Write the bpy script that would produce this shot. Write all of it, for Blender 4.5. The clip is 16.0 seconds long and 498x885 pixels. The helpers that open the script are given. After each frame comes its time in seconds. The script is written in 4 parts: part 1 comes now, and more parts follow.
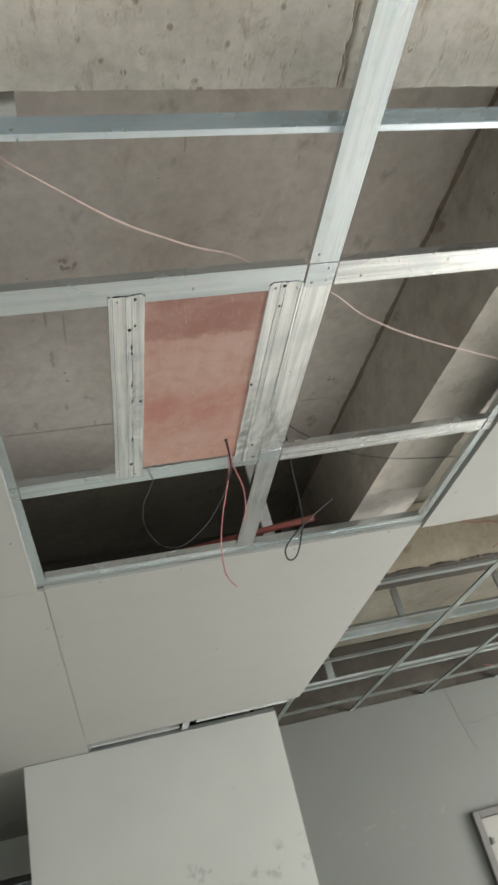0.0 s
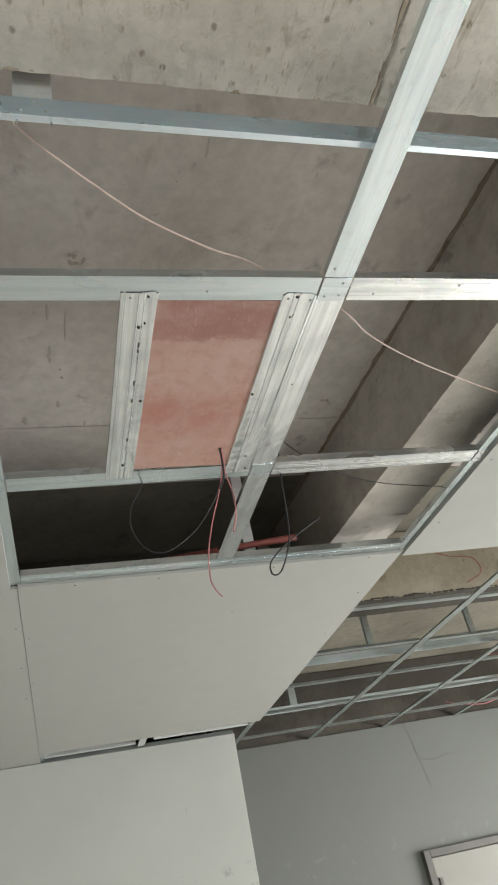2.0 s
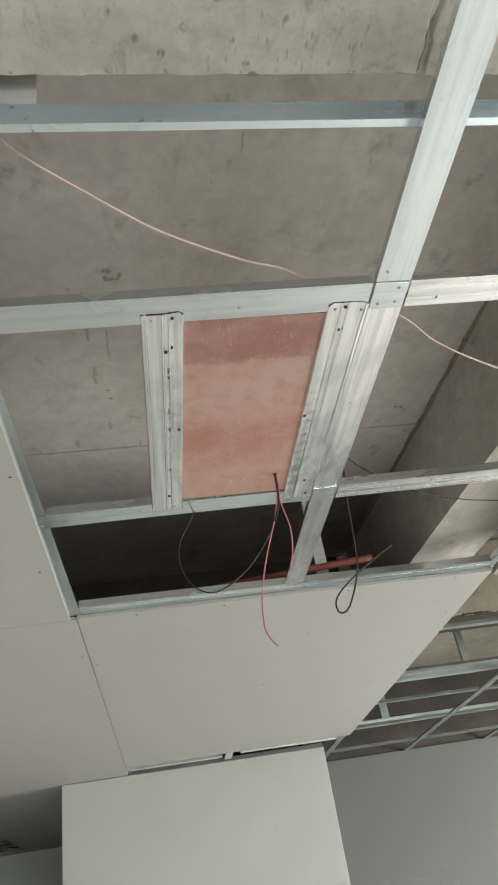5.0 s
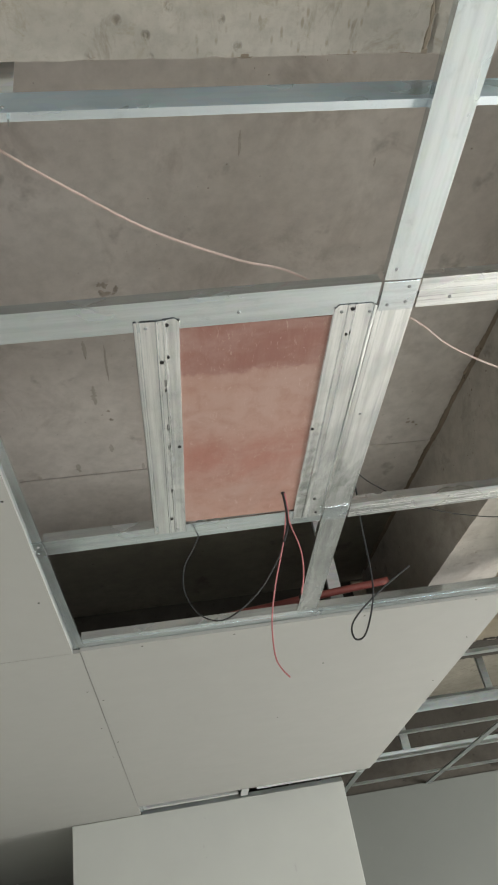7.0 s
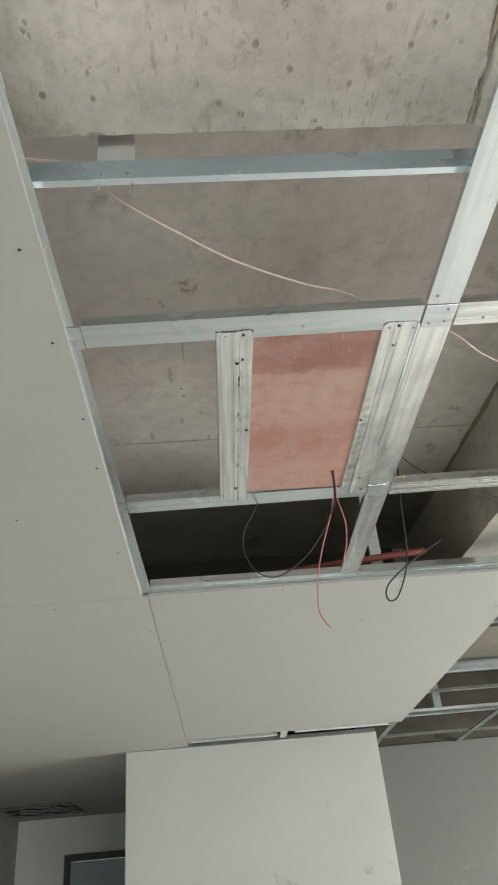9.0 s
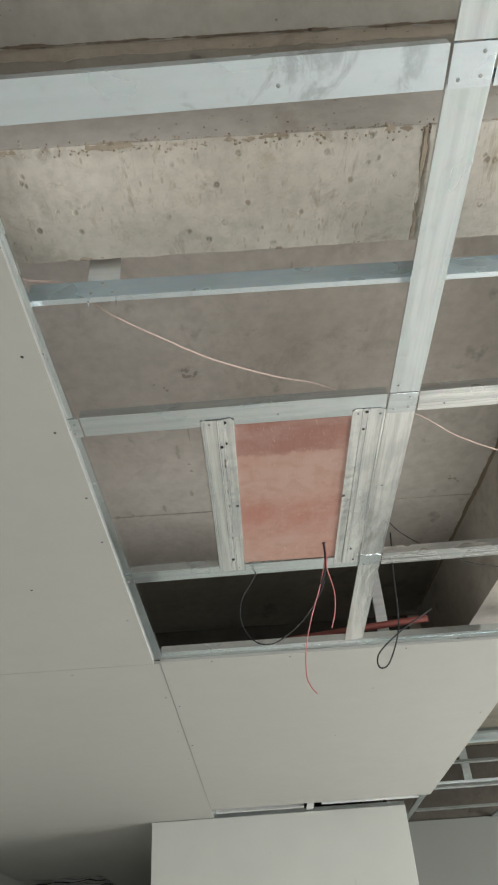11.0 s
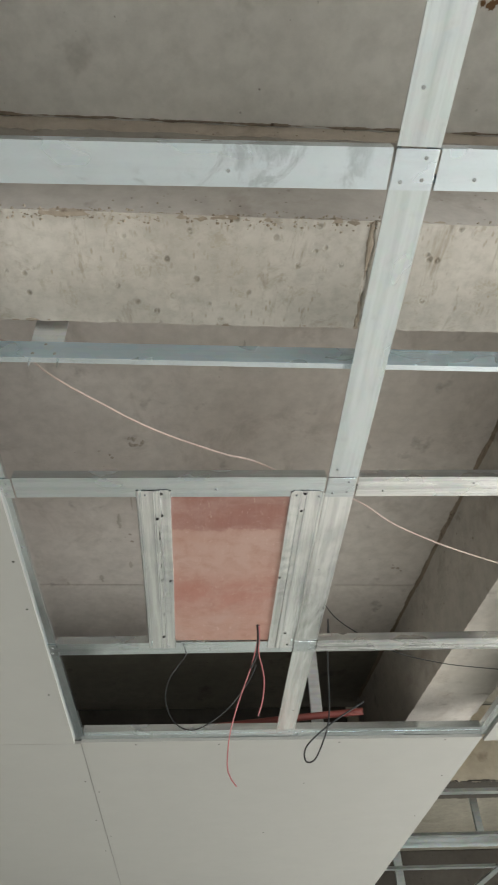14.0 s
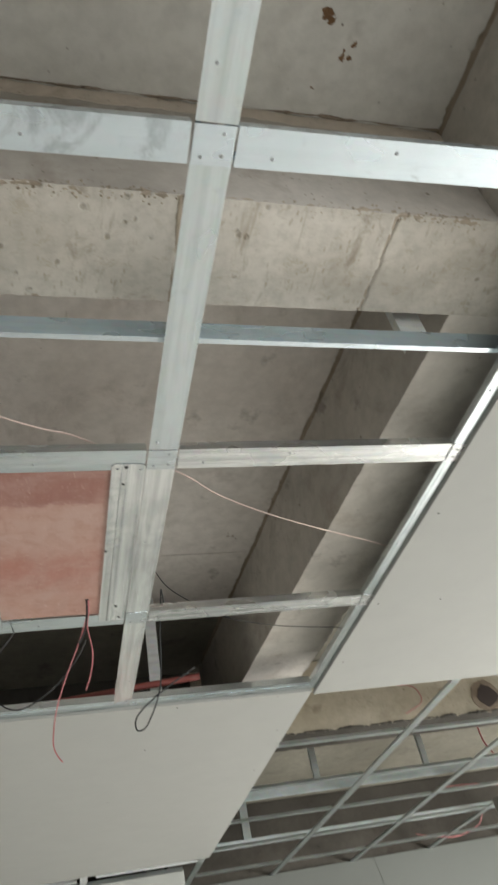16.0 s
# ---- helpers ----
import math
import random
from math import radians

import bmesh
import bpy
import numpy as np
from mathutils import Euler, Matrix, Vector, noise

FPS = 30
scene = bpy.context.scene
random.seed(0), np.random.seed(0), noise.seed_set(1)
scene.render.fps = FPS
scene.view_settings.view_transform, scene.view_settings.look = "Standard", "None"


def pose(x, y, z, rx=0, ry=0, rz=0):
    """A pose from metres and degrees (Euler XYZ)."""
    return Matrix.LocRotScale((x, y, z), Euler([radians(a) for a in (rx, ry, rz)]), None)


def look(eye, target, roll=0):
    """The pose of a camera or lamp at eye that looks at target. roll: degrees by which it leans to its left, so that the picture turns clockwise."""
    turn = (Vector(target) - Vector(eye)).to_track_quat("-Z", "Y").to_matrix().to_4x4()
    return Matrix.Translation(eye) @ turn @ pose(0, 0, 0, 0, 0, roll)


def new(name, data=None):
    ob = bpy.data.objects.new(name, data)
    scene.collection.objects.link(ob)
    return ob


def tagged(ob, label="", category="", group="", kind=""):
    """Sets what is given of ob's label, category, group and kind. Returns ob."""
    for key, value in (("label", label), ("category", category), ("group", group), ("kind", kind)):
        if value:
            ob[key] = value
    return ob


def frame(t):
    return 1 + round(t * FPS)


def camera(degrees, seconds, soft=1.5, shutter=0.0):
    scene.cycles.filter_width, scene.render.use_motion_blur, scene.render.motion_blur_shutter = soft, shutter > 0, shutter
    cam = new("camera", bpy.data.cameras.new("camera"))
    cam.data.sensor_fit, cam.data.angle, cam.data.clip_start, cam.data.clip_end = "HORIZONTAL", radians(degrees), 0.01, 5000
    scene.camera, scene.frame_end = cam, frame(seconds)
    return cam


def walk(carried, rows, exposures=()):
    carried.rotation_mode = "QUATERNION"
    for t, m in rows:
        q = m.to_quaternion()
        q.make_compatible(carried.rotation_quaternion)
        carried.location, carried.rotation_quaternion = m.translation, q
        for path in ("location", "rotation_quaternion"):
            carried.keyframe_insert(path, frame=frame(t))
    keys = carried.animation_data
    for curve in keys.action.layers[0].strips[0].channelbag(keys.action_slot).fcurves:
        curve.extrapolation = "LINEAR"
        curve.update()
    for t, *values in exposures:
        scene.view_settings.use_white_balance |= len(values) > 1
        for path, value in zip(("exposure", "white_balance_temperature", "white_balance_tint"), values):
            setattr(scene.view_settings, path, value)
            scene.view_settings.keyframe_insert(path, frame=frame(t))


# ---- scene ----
cam = camera(38.3, 16.0, 1.9, 0.4)
PATH = [
    (0, (-0.474, -0.877, 1.575), (0.0, 0.768, 2.609), -16.1),
    (0.5, (-0.467, -0.88, 1.575), (0.091, 0.699, 2.669), -15.2),
    (1, (-0.475, -0.867, 1.57), (0.079, 0.726, 2.645), -14.4),
    (1.5, (-0.495, -0.848, 1.571), (0.056, 0.752, 2.637), -13.7),
    (2, (-0.52, -0.846, 1.567), (0.029, 0.751, 2.638), -12.9),
    (2.5, (-0.507, -0.855, 1.545), (0.097, 0.715, 2.628), -13.1),
    (3, (-0.489, -0.875, 1.548), (-0.051, 0.776, 2.588), -9.1),
    (3.5, (-0.478, -0.913, 1.549), (-0.189, 0.789, 2.559), -10.0),
    (4, (-0.474, -0.947, 1.58), (-0.257, 0.73, 2.648), -9.1),
    (4.5, (-0.424, -0.857, 1.659), (-0.233, 0.809, 2.75), -9.0),
    (4.7, (-0.411, -0.81, 1.682), (-0.13, 0.846, 2.768), -9.7),
    (6.8, (-0.385, -0.689, 1.734), (-0.052, 0.897, 2.905), -12.3),
    (7, (-0.382, -0.69, 1.727), (-0.103, 0.916, 2.887), -11.5),
    (7.5, (-0.377, -0.71, 1.72), (-0.076, 0.897, 2.873), -10.1),
    (8, (-0.388, -0.743, 1.706), (-0.094, 0.89, 2.823), -6.8),
    (8.5, (-0.42, -0.832, 1.669), (-0.236, 0.866, 2.71), -6.9),
    (9, (-0.417, -0.9, 1.644), (-0.291, 0.777, 2.727), -5.7),
    (9.2, (-0.407, -0.921, 1.634), (-0.318, 0.765, 2.706), -6.8),
    (11.3, (-0.308, -1.022, 1.591), (-0.289, 0.539, 2.84), -4.2),
    (11.5, (-0.309, -0.996, 1.595), (-0.285, 0.558, 2.852), -4.7),
    (12, (-0.292, -0.999, 1.594), (-0.303, 0.523, 2.892), -3.0),
    (12.5, (-0.278, -0.996, 1.597), (-0.218, 0.531, 2.887), -3.1),
    (13, (-0.263, -0.999, 1.602), (-0.148, 0.48, 2.944), -1.1),
    (13.5, (-0.263, -1.002, 1.598), (-0.162, 0.455, 2.965), -1.5),
    (14, (-0.266, -1.009, 1.597), (-0.133, 0.426, 2.984), -2.9),
    (14.5, (-0.255, -1.011, 1.585), (0.014, 0.43, 2.945), -7.5),
    (15, (-0.26, -1.019, 1.592), (0.079, 0.396, 2.965), -7.8),
    (15.5, (-0.239, -1.026, 1.585), (0.183, 0.362, 2.962), -10.1),
    (16, (-0.201, -1.025, 1.59), (0.326, 0.417, 2.873), -13.5),
]
EXPOSURE = [(0, -0.20), (3, -0.19), (4.5, -0.10), (7, -0.20), (9, -0.09), (12.5, -0.08), (14, -0.13), (16, -0.22)]
walk(cam, [(t, look(eye, target, roll)) for t, eye, target, roll in PATH], EXPOSURE)
# ---- world and light ----
world = bpy.data.worlds.new("world")
scene.world = world
world.use_nodes = True
wn = world.node_tree.nodes
sky = wn.new("ShaderNodeTexSky")
sky.sky_type, sky.sun_disc = "NISHITA", False
sky.sun_elevation, sky.sun_rotation = radians(50), radians(200)
wn["Background"].inputs[1].default_value = 0.12
world.node_tree.links.new(sky.outputs[0], wn["Background"].inputs[0])


def window_light(name, at, to, width, height, watts, colour):
    lamp = bpy.data.lights.new(name, "AREA")
    lamp.shape, lamp.size, lamp.size_y, lamp.energy, lamp.color = "RECTANGLE", width, height, watts, colour
    ob = new(name, lamp)
    ob.matrix_world = look(at, to)
    return ob


window_light("daylight_south", (2.0, -4.42, 1.5), (1.6, -0.6, 0.0), 3.1, 1.5, 214, (0.962, 0.99, 0.985))
window_light("daylight_east", (4.42, 1.9, 1.1), (0.8, 3.0, 0.0), 2.5, 1.2, 305, (0.995, 1.0, 0.978))


# ---- materials ----
def mat_base(name, rough=0.6, metal=0.0):
    m = bpy.data.materials.new(name)
    m.use_nodes = True
    b = m.node_tree.nodes["Principled BSDF"]
    b.inputs["Roughness"].default_value = rough
    b.inputs["Metallic"].default_value = metal
    return m, m.node_tree, b


def coords(nt, scale=(1, 1, 1), turn=(0, 0, 0), kind="Object"):
    tc, mp = nt.nodes.new("ShaderNodeTexCoord"), nt.nodes.new("ShaderNodeMapping")
    mp.inputs["Scale"].default_value = scale
    mp.inputs["Rotation"].default_value = turn
    nt.links.new(tc.outputs[kind], mp.inputs["Vector"])
    return mp.outputs[0]


def noise_tex(nt, vec, scale, detail=4.0, rough=0.55, warp=0.0):
    n = nt.nodes.new("ShaderNodeTexNoise")
    n.inputs["Scale"].default_value = scale
    n.inputs["Detail"].default_value = detail
    n.inputs["Roughness"].default_value = rough
    n.inputs["Distortion"].default_value = warp
    nt.links.new(vec, n.inputs["Vector"])
    return n.outputs["Fac"]


def spots_tex(nt, vec, scale, size, rand=1.0):
    """1 in round spots of a voronoi, 0 between them."""
    v = nt.nodes.new("ShaderNodeTexVoronoi")
    v.inputs["Scale"].default_value = scale
    v.inputs["Randomness"].default_value = rand
    nt.links.new(vec, v.inputs["Vector"])
    return ramp(nt, v.outputs["Distance"], [(size * 0.45, 1), (size, 0)])


def ramp(nt, fac, stops):
    r = nt.nodes.new("ShaderNodeValToRGB")
    el = r.color_ramp.elements
    for n, (p, c) in enumerate(stops):
        e = el[n] if n < 2 else el.new(p)
        e.position = p
        e.color = (c, c, c, 1) if isinstance(c, (int, float)) else (*c, 1)
    nt.links.new(fac, r.inputs[0])
    return r.outputs[0]


def mix(nt, fac, a, b, mode="MIX"):
    n = nt.nodes.new("ShaderNodeMix")
    n.data_type, n.blend_type = "RGBA", mode
    for sock, v in ((n.inputs[0], fac), (n.inputs[6], a), (n.inputs[7], b)):
        if isinstance(v, (int, float)):
            sock.default_value = v
        elif isinstance(v, tuple):
            sock.default_value = (*v, 1)
        else:
            nt.links.new(v, sock)
    return n.outputs[2]


def times(nt, a, b):
    n = nt.nodes.new("ShaderNodeMath")
    n.operation = "MULTIPLY"
    for sock, v in zip(n.inputs, (a, b)):
        if isinstance(v, (int, float)):
            sock.default_value = v
        else:
            nt.links.new(v, sock)
    return n.outputs[0]


def bump(nt, b, height, strength, distance):
    n = nt.nodes.new("ShaderNodeBump")
    n.inputs["Strength"].default_value, n.inputs["Distance"].default_value = strength, distance
    nt.links.new(height, n.inputs["Height"])
    old = b.inputs["Normal"].links
    if old:
        nt.links.new(old[0].from_socket, n.inputs["Normal"])
    nt.links.new(n.outputs[0], b.inputs["Normal"])


def concrete(name, dark, light, stain, stain_amount, pits, brush=(1, 1, 1), rust=0.0):
    m, nt, b = mat_base(name, 0.85)
    b.inputs["Specular IOR Level"].default_value = 0.2
    v = coords(nt)
    broad = noise_tex(nt, v, 1.7, 5, 0.6)
    fine = noise_tex(nt, v, 26, 6, 0.65)
    col = mix(nt, ramp(nt, broad, [(0.32, 0), (0.68, 1)]), dark, light)
    col = mix(nt, times(nt, ramp(nt, fine, [(0.3, 1), (0.62, 0)]), 0.35), col, tuple(0.6 * c for c in dark))
    drips = noise_tex(nt, coords(nt, brush), 5.5, 5, 0.7, 0.5)
    col = mix(nt, times(nt, ramp(nt, drips, [(0.55, 0), (0.74, 1)]), stain_amount), col, stain)
    blot = noise_tex(nt, coords(nt, (1, 1, 1), (0.4, 0.2, 1.1)), 9, 4, 0.6)
    col = mix(nt, times(nt, ramp(nt, blot, [(0.63, 0), (0.72, 1)]), 0.55 * stain_amount + 0.15), col, tuple(0.55 * c for c in stain))
    hole = spots_tex(nt, coords(nt, (1, 1, 1), (0, 0, 0.3)), 24, 0.17 * pits)
    sparse = ramp(nt, noise_tex(nt, v, 4.5, 3), [(0.44, 0), (0.58, 1)])
    small = spots_tex(nt, coords(nt, (1, 0.7, 1), (0, 0, 1.3)), 62, 0.24 * pits)
    patchy = ramp(nt, noise_tex(nt, coords(nt, (1, 1, 1), (0, 0, 2.0)), 3.1, 3), [(0.5, 0), (0.62, 1)])
    ragged = ramp(nt, noise_tex(nt, v, 75, 3), [(0.34, 0), (0.5, 1)])
    hole = mix(nt, 1.0, times(nt, times(nt, hole, sparse), ragged), times(nt, times(nt, small, patchy), ragged), "LIGHTEN")
    col = mix(nt, times(nt, hole, 0.8), col, tuple(f * c for f, c in zip((0.36, 0.30, 0.24), dark)))
    if rust:
        r = times(nt, spots_tex(nt, coords(nt, (1, 1, 1), (0, 0, 2.1)), 9, 0.13), ramp(nt, noise_tex(nt, v, 30, 4), [(0.4, 0), (0.55, 1)]))
        col = mix(nt, times(nt, r, rust), col, (0.09, 0.04, 0.015))
    nt.links.new(col, b.inputs["Base Color"])
    bump(nt, b, fine, 0.25, 0.003)
    bump(nt, b, ramp(nt, hole, [(0, 1), (1, 0)]), 0.6, 0.006)
    return m


SLAB = concrete("slab_concrete", (0.51, 0.462, 0.422), (0.655, 0.610, 0.568), (0.25, 0.20, 0.165), 0.45, 0.32, (1.2, 0.9, 1))
BEAM_SIDE = concrete("beam_side_concrete", (0.41, 0.372, 0.327), (0.54, 0.50, 0.452), (0.22, 0.17, 0.13), 0.55, 0.6)


BEAM_LIGHT = concrete("pale_cement_render", (0.55, 0.512, 0.463), (0.67, 0.632, 0.58), (0.31, 0.25, 0.20), 0.5, 0.5)


def soffit(name):
    """Pale cement skin with grey film, short brown runs and torn pits."""
    m, nt, b = mat_base(name, 0.88)
    v = coords(nt)
    fine = noise_tex(nt, v, 45, 6, 0.7)
    mid = noise_tex(nt, v, 9, 6, 0.65, 0.3)
    broad = noise_tex(nt, v, 2.3, 4, 0.6)
    col = mix(nt, ramp(nt, mid, [(0.32, 0), (0.66, 1)]), (0.37, 0.337, 0.292), (0.525, 0.486, 0.432))
    col = mix(nt, times(nt, ramp(nt, broad, [(0.4, 0), (0.62, 1)]), 0.5), col, (0.55, 0.515, 0.462))
    col = mix(nt, times(nt, ramp(nt, fine, [(0.28, 1), (0.55, 0)]), 0.4), col, (0.27, 0.245, 0.205))
    run = noise_tex(nt, coords(nt, (9, 1.5, 1), (0, 0, 0.05)), 5, 5, 0.7, 0.5)
    where = ramp(nt, noise_tex(nt, coords(nt, (1, 1, 1), (0, 0, 0.8)), 5, 4, 0.6), [(0.44, 0), (0.6, 1)])
    col = mix(nt, times(nt, times(nt, ramp(nt, run, [(0.58, 0), (0.68, 1)]), where), 0.5), col, (0.20, 0.15, 0.09))
    blot = noise_tex(nt, coords(nt, (1, 0.6, 1), (0, 0, 2.2)), 19, 5, 0.7, 0.6)
    col = mix(nt, times(nt, ramp(nt, blot, [(0.60, 0), (0.72, 1)]), 0.6), col, (0.20, 0.155, 0.105))
    torn = ramp(nt, noise_tex(nt, v, 90, 3), [(0.36, 0), (0.52, 1)])
    pit = times(nt, spots_tex(nt, coords(nt, (1.0, 0.85, 1), (0, 0, 0.6)), 36, 0.22), times(nt, torn, ramp(nt, noise_tex(nt, v, 5.5, 2), [(0.46, 0), (0.54, 1)])))
    col = mix(nt, times(nt, pit, 0.6), col, (0.15, 0.115, 0.075))
    speck = times(nt, spots_tex(nt, coords(nt, (1.5, 0.5, 1), (0, 0, 0.1)), 75, 0.28), times(nt, torn, ramp(nt, noise_tex(nt, coords(nt, (1, 1, 1), (0, 0, 0.5)), 7, 3, 0.6), [(0.47, 0), (0.58, 1)])))
    col = mix(nt, times(nt, speck, 0.5), col, (0.22, 0.165, 0.095))
    grime = times(nt, ramp(nt, noise_tex(nt, coords(nt, (1, 1, 1), (0, 0, 2.6)), 30, 6, 0.75, 0.5), [(0.55, 0), (0.66, 1)]), 0.4)
    col = mix(nt, grime, col, (0.29, 0.235, 0.155))
    nt.links.new(col, b.inputs["Base Color"])
    bump(nt, b, fine, 0.25, 0.0015)
    bump(nt, b, ramp(nt, pit, [(0, 1), (1, 0)]), 0.5, 0.004)
    return m


BEAM_PALE = soffit("beam_soffit_cement")
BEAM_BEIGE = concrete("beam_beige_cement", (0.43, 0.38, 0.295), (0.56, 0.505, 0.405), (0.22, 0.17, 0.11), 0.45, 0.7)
# near black stands in for shade on deep concrete; also the dirty beam edge
SHADE_DIRT = concrete("shade_and_dirt_concrete", (0.042, 0.037, 0.03), (0.078, 0.07, 0.058), (0.04, 0.03, 0.022), 0.6, 0.8)
FLOOR = concrete("floor_screed", (0.70, 0.68, 0.64), (0.80, 0.78, 0.74), (0.45, 0.42, 0.38), 0.3, 0.4)


def galvanised(name, base=(0.76, 0.825, 0.85), rough=0.21, tarnish=0.22, dents=0.2, streaks=0.86, smudged=0.63, handled=None):
    m, nt, b = mat_base(name, rough, 0.97)
    streak = noise_tex(nt, coords(nt, (0.7, 17, 17)), 4, 2, 0.5)
    patch = noise_tex(nt, coords(nt, (0.55, 1, 1)), 16, 2, 0.5, 0.3)
    v = nt.nodes.new("ShaderNodeTexVoronoi")
    v.inputs["Scale"].default_value = 95
    nt.links.new(coords(nt, (0.6, 1, 1)), v.inputs["Vector"])
    col = mix(nt, ramp(nt, streak, [(0.36, 0), (0.58, 1)]), tuple(streaks * c for c in base), base)
    hair = noise_tex(nt, coords(nt, (0.35, 60, 60)), 4, 3, 0.6)
    col = mix(nt, times(nt, ramp(nt, hair, [(0.50, 0), (0.66, 1)]), 1.3 * (1 - streaks)), col, (0.42, 0.45, 0.46))
    col = mix(nt, times(nt, ramp(nt, patch, [(0.5, 0), (0.72, 1)]), tarnish), col, (0.50, 0.53, 0.55))
    col = mix(nt, 0.06, col, v.outputs["Color"], "OVERLAY")
    scuff = noise_tex(nt, coords(nt, (1, 1, 1), (0, 0, 0.7)), 30, 5, 0.7)
    spot = times(nt, ramp(nt, scuff, [(0.60, 0), (0.82, 1)]), 0.35)
    col = mix(nt, spot, col, (0.22, 0.22, 0.21))
    smudge = times(nt, ramp(nt, noise_tex(nt, coords(nt, (1, 1, 1), (0, 0, 1.9)), 15, 5, 0.65, 0.4), [(smudged, 0), (smudged + 0.11, 1)]), min(0.45, 3 * tarnish))
    col = mix(nt, smudge, col, (0.36, 0.38, 0.40))
    if handled:
        sep = nt.nodes.new("ShaderNodeSeparateXYZ")
        nt.links.new(coords(nt), sep.inputs[0])
        lo, hi = handled
        zone = ramp(nt, sep.outputs[0], [(lo - 0.05, 0), (lo, 1), (hi, 1), (hi + 0.05, 0)])
        touch = ramp(nt, noise_tex(nt, coords(nt, (1, 0.8, 1), (0, 0, 0.4)), 17, 5, 0.65, 0.5), [(0.54, 0), (0.62, 1)])
        col = mix(nt, times(nt, times(nt, zone, touch), 0.5), col, (0.36, 0.39, 0.42))
    nt.links.new(col, b.inputs["Base Color"])
    nt.links.new(ramp(nt, patch, [(0.3, rough - 0.04), (0.7, rough + 0.07)]), b.inputs["Roughness"])
    bump(nt, b, streak, 0.04, 0.0006)
    bump(nt, b, patch, 0.3 * dents, 0.003)
    bump(nt, b, noise_tex(nt, coords(nt, (0.7, 1.6, 1)), 34, 1, 0.4), dents, 0.0012)
    return m


ZINC = galvanised("galvanised_steel")
ZINC_OLD = galvanised("scratched_galvanised_steel", (0.98, 0.99, 0.99), 0.19, 0.3, 0.5, 0.74)
ZINC_WORN = galvanised("worn_galvanised_steel", (0.88, 0.89, 0.885), 0.25, 0.4, 0.5, 0.70, 0.58)
ZINC_BLUE = galvanised("bright_galvanised_steel", (0.80, 0.89, 0.96), 0.22, 0.15, 0.10, 0.96, 0.60)
ZINC_HANDLED = galvanised("handled_galvanised_steel", (0.80, 0.89, 0.96), 0.22, 0.15, 0.10, 0.96, 0.60, (0.34, 0.53))
# bluish shade of the carrier's upright side, put into the steel's colour
CARRIER_WEB_SHADE = galvanised("shaded_blue_galvanised_steel", (0.58, 0.71, 0.82), 0.28, 0.0, 0.10, 0.95)
# darker steel for the dim far bay and column gap, shade as colour
SHADE_ZINC = galvanised("shaded_galvanised_steel", (0.38, 0.415, 0.405), 0.42, 0.3, 0.2, 0.92)
ZINC_DULL = galvanised("dull_galvanised_steel", (0.62, 0.63, 0.62), 0.50, 0.3)
ZINC_DULL.node_tree.nodes["Principled BSDF"].inputs["Metallic"].default_value = 0.45


def plain(name, base, rough, vary=0.12, scale=14.0, metal=0.0, relief=0.0):
    m, nt, b = mat_base(name, rough, metal)
    n = noise_tex(nt, coords(nt), scale, 5, 0.6)
    big = noise_tex(nt, coords(nt), scale * 0.12, 3, 0.5)
    col = mix(nt, ramp(nt, n, [(0.3, 0), (0.7, 1)]), tuple(c * (1 - vary) for c in base), base)
    col = mix(nt, times(nt, ramp(nt, big, [(0.35, 1), (0.6, 0)]), vary), col, tuple(c * 0.8 for c in base))
    nt.links.new(col, b.inputs["Base Color"])
    if relief:
        bump(nt, b, noise_tex(nt, coords(nt), 160, 3), relief, 0.001)
    return m


GYPSUM = plain("gypsum_paper", (0.362, 0.360, 0.335), 0.8, 0.04, 10, 0, 0.12)
GYPSUM_CORE = plain("gypsum_edge", (0.30, 0.295, 0.275), 0.9, 0.06, 60, 0, 0.3)


def painted(name, base, smear):
    m, nt, b = mat_base(name, 0.65)
    v = coords(nt)
    col = mix(nt, ramp(nt, noise_tex(nt, v, 2.2, 5, 0.6), [(0.3, 0), (0.7, 1)]), tuple(0.93 * c for c in base), base)
    mark = times(nt, ramp(nt, noise_tex(nt, v, 11, 5, 0.65, 0.3), [(0.66, 0), (0.73, 1)]), ramp(nt, noise_tex(nt, v, 2.6, 2), [(0.5, 0), (0.62, 1)]))
    col = mix(nt, times(nt, mark, smear), col, (0.20, 0.20, 0.19))
    sep = nt.nodes.new("ShaderNodeSeparateXYZ")
    nt.links.new(v, sep.inputs[0])
    band = ramp(nt, times(nt, sep.outputs[2], 0.4), [(0.63, 0), (0.655, 1), (0.70, 1), (0.72, 0)])
    touch = ramp(nt, noise_tex(nt, v, 13, 4, 0.6), [(0.58, 0), (0.68, 1)])
    col = mix(nt, times(nt, times(nt, band, touch), smear), col, (0.22, 0.22, 0.20))
    nt.links.new(col, b.inputs["Base Color"])
    bump(nt, b, noise_tex(nt, v, 70, 4), 0.12, 0.002)
    return m


WALL = painted("skimmed_plaster", (0.45, 0.455, 0.425), 0.2)
# plaster colour lowered to stand in for the weak light on this wall
WALL_SHADED = painted("shaded_skim_coat", (0.105, 0.11, 0.098), 0.2)
WALL_ALCOVE = painted("white_skim_plaster", (0.74, 0.76, 0.72), 0.3)
COLUMN = painted("white_painted_plaster", (0.37, 0.376, 0.346), 0.7)
WIRE_BLACK = plain("black_cable", (0.012, 0.012, 0.012), 0.7)
WIRE_RED = plain("red_pink_wire", (0.42, 0.145, 0.145), 0.5, 0.15, 40)
WIRE_CLEAR = plain("copper_through_clear_sheath", (0.59, 0.455, 0.405), 0.3, 0.2, 60)
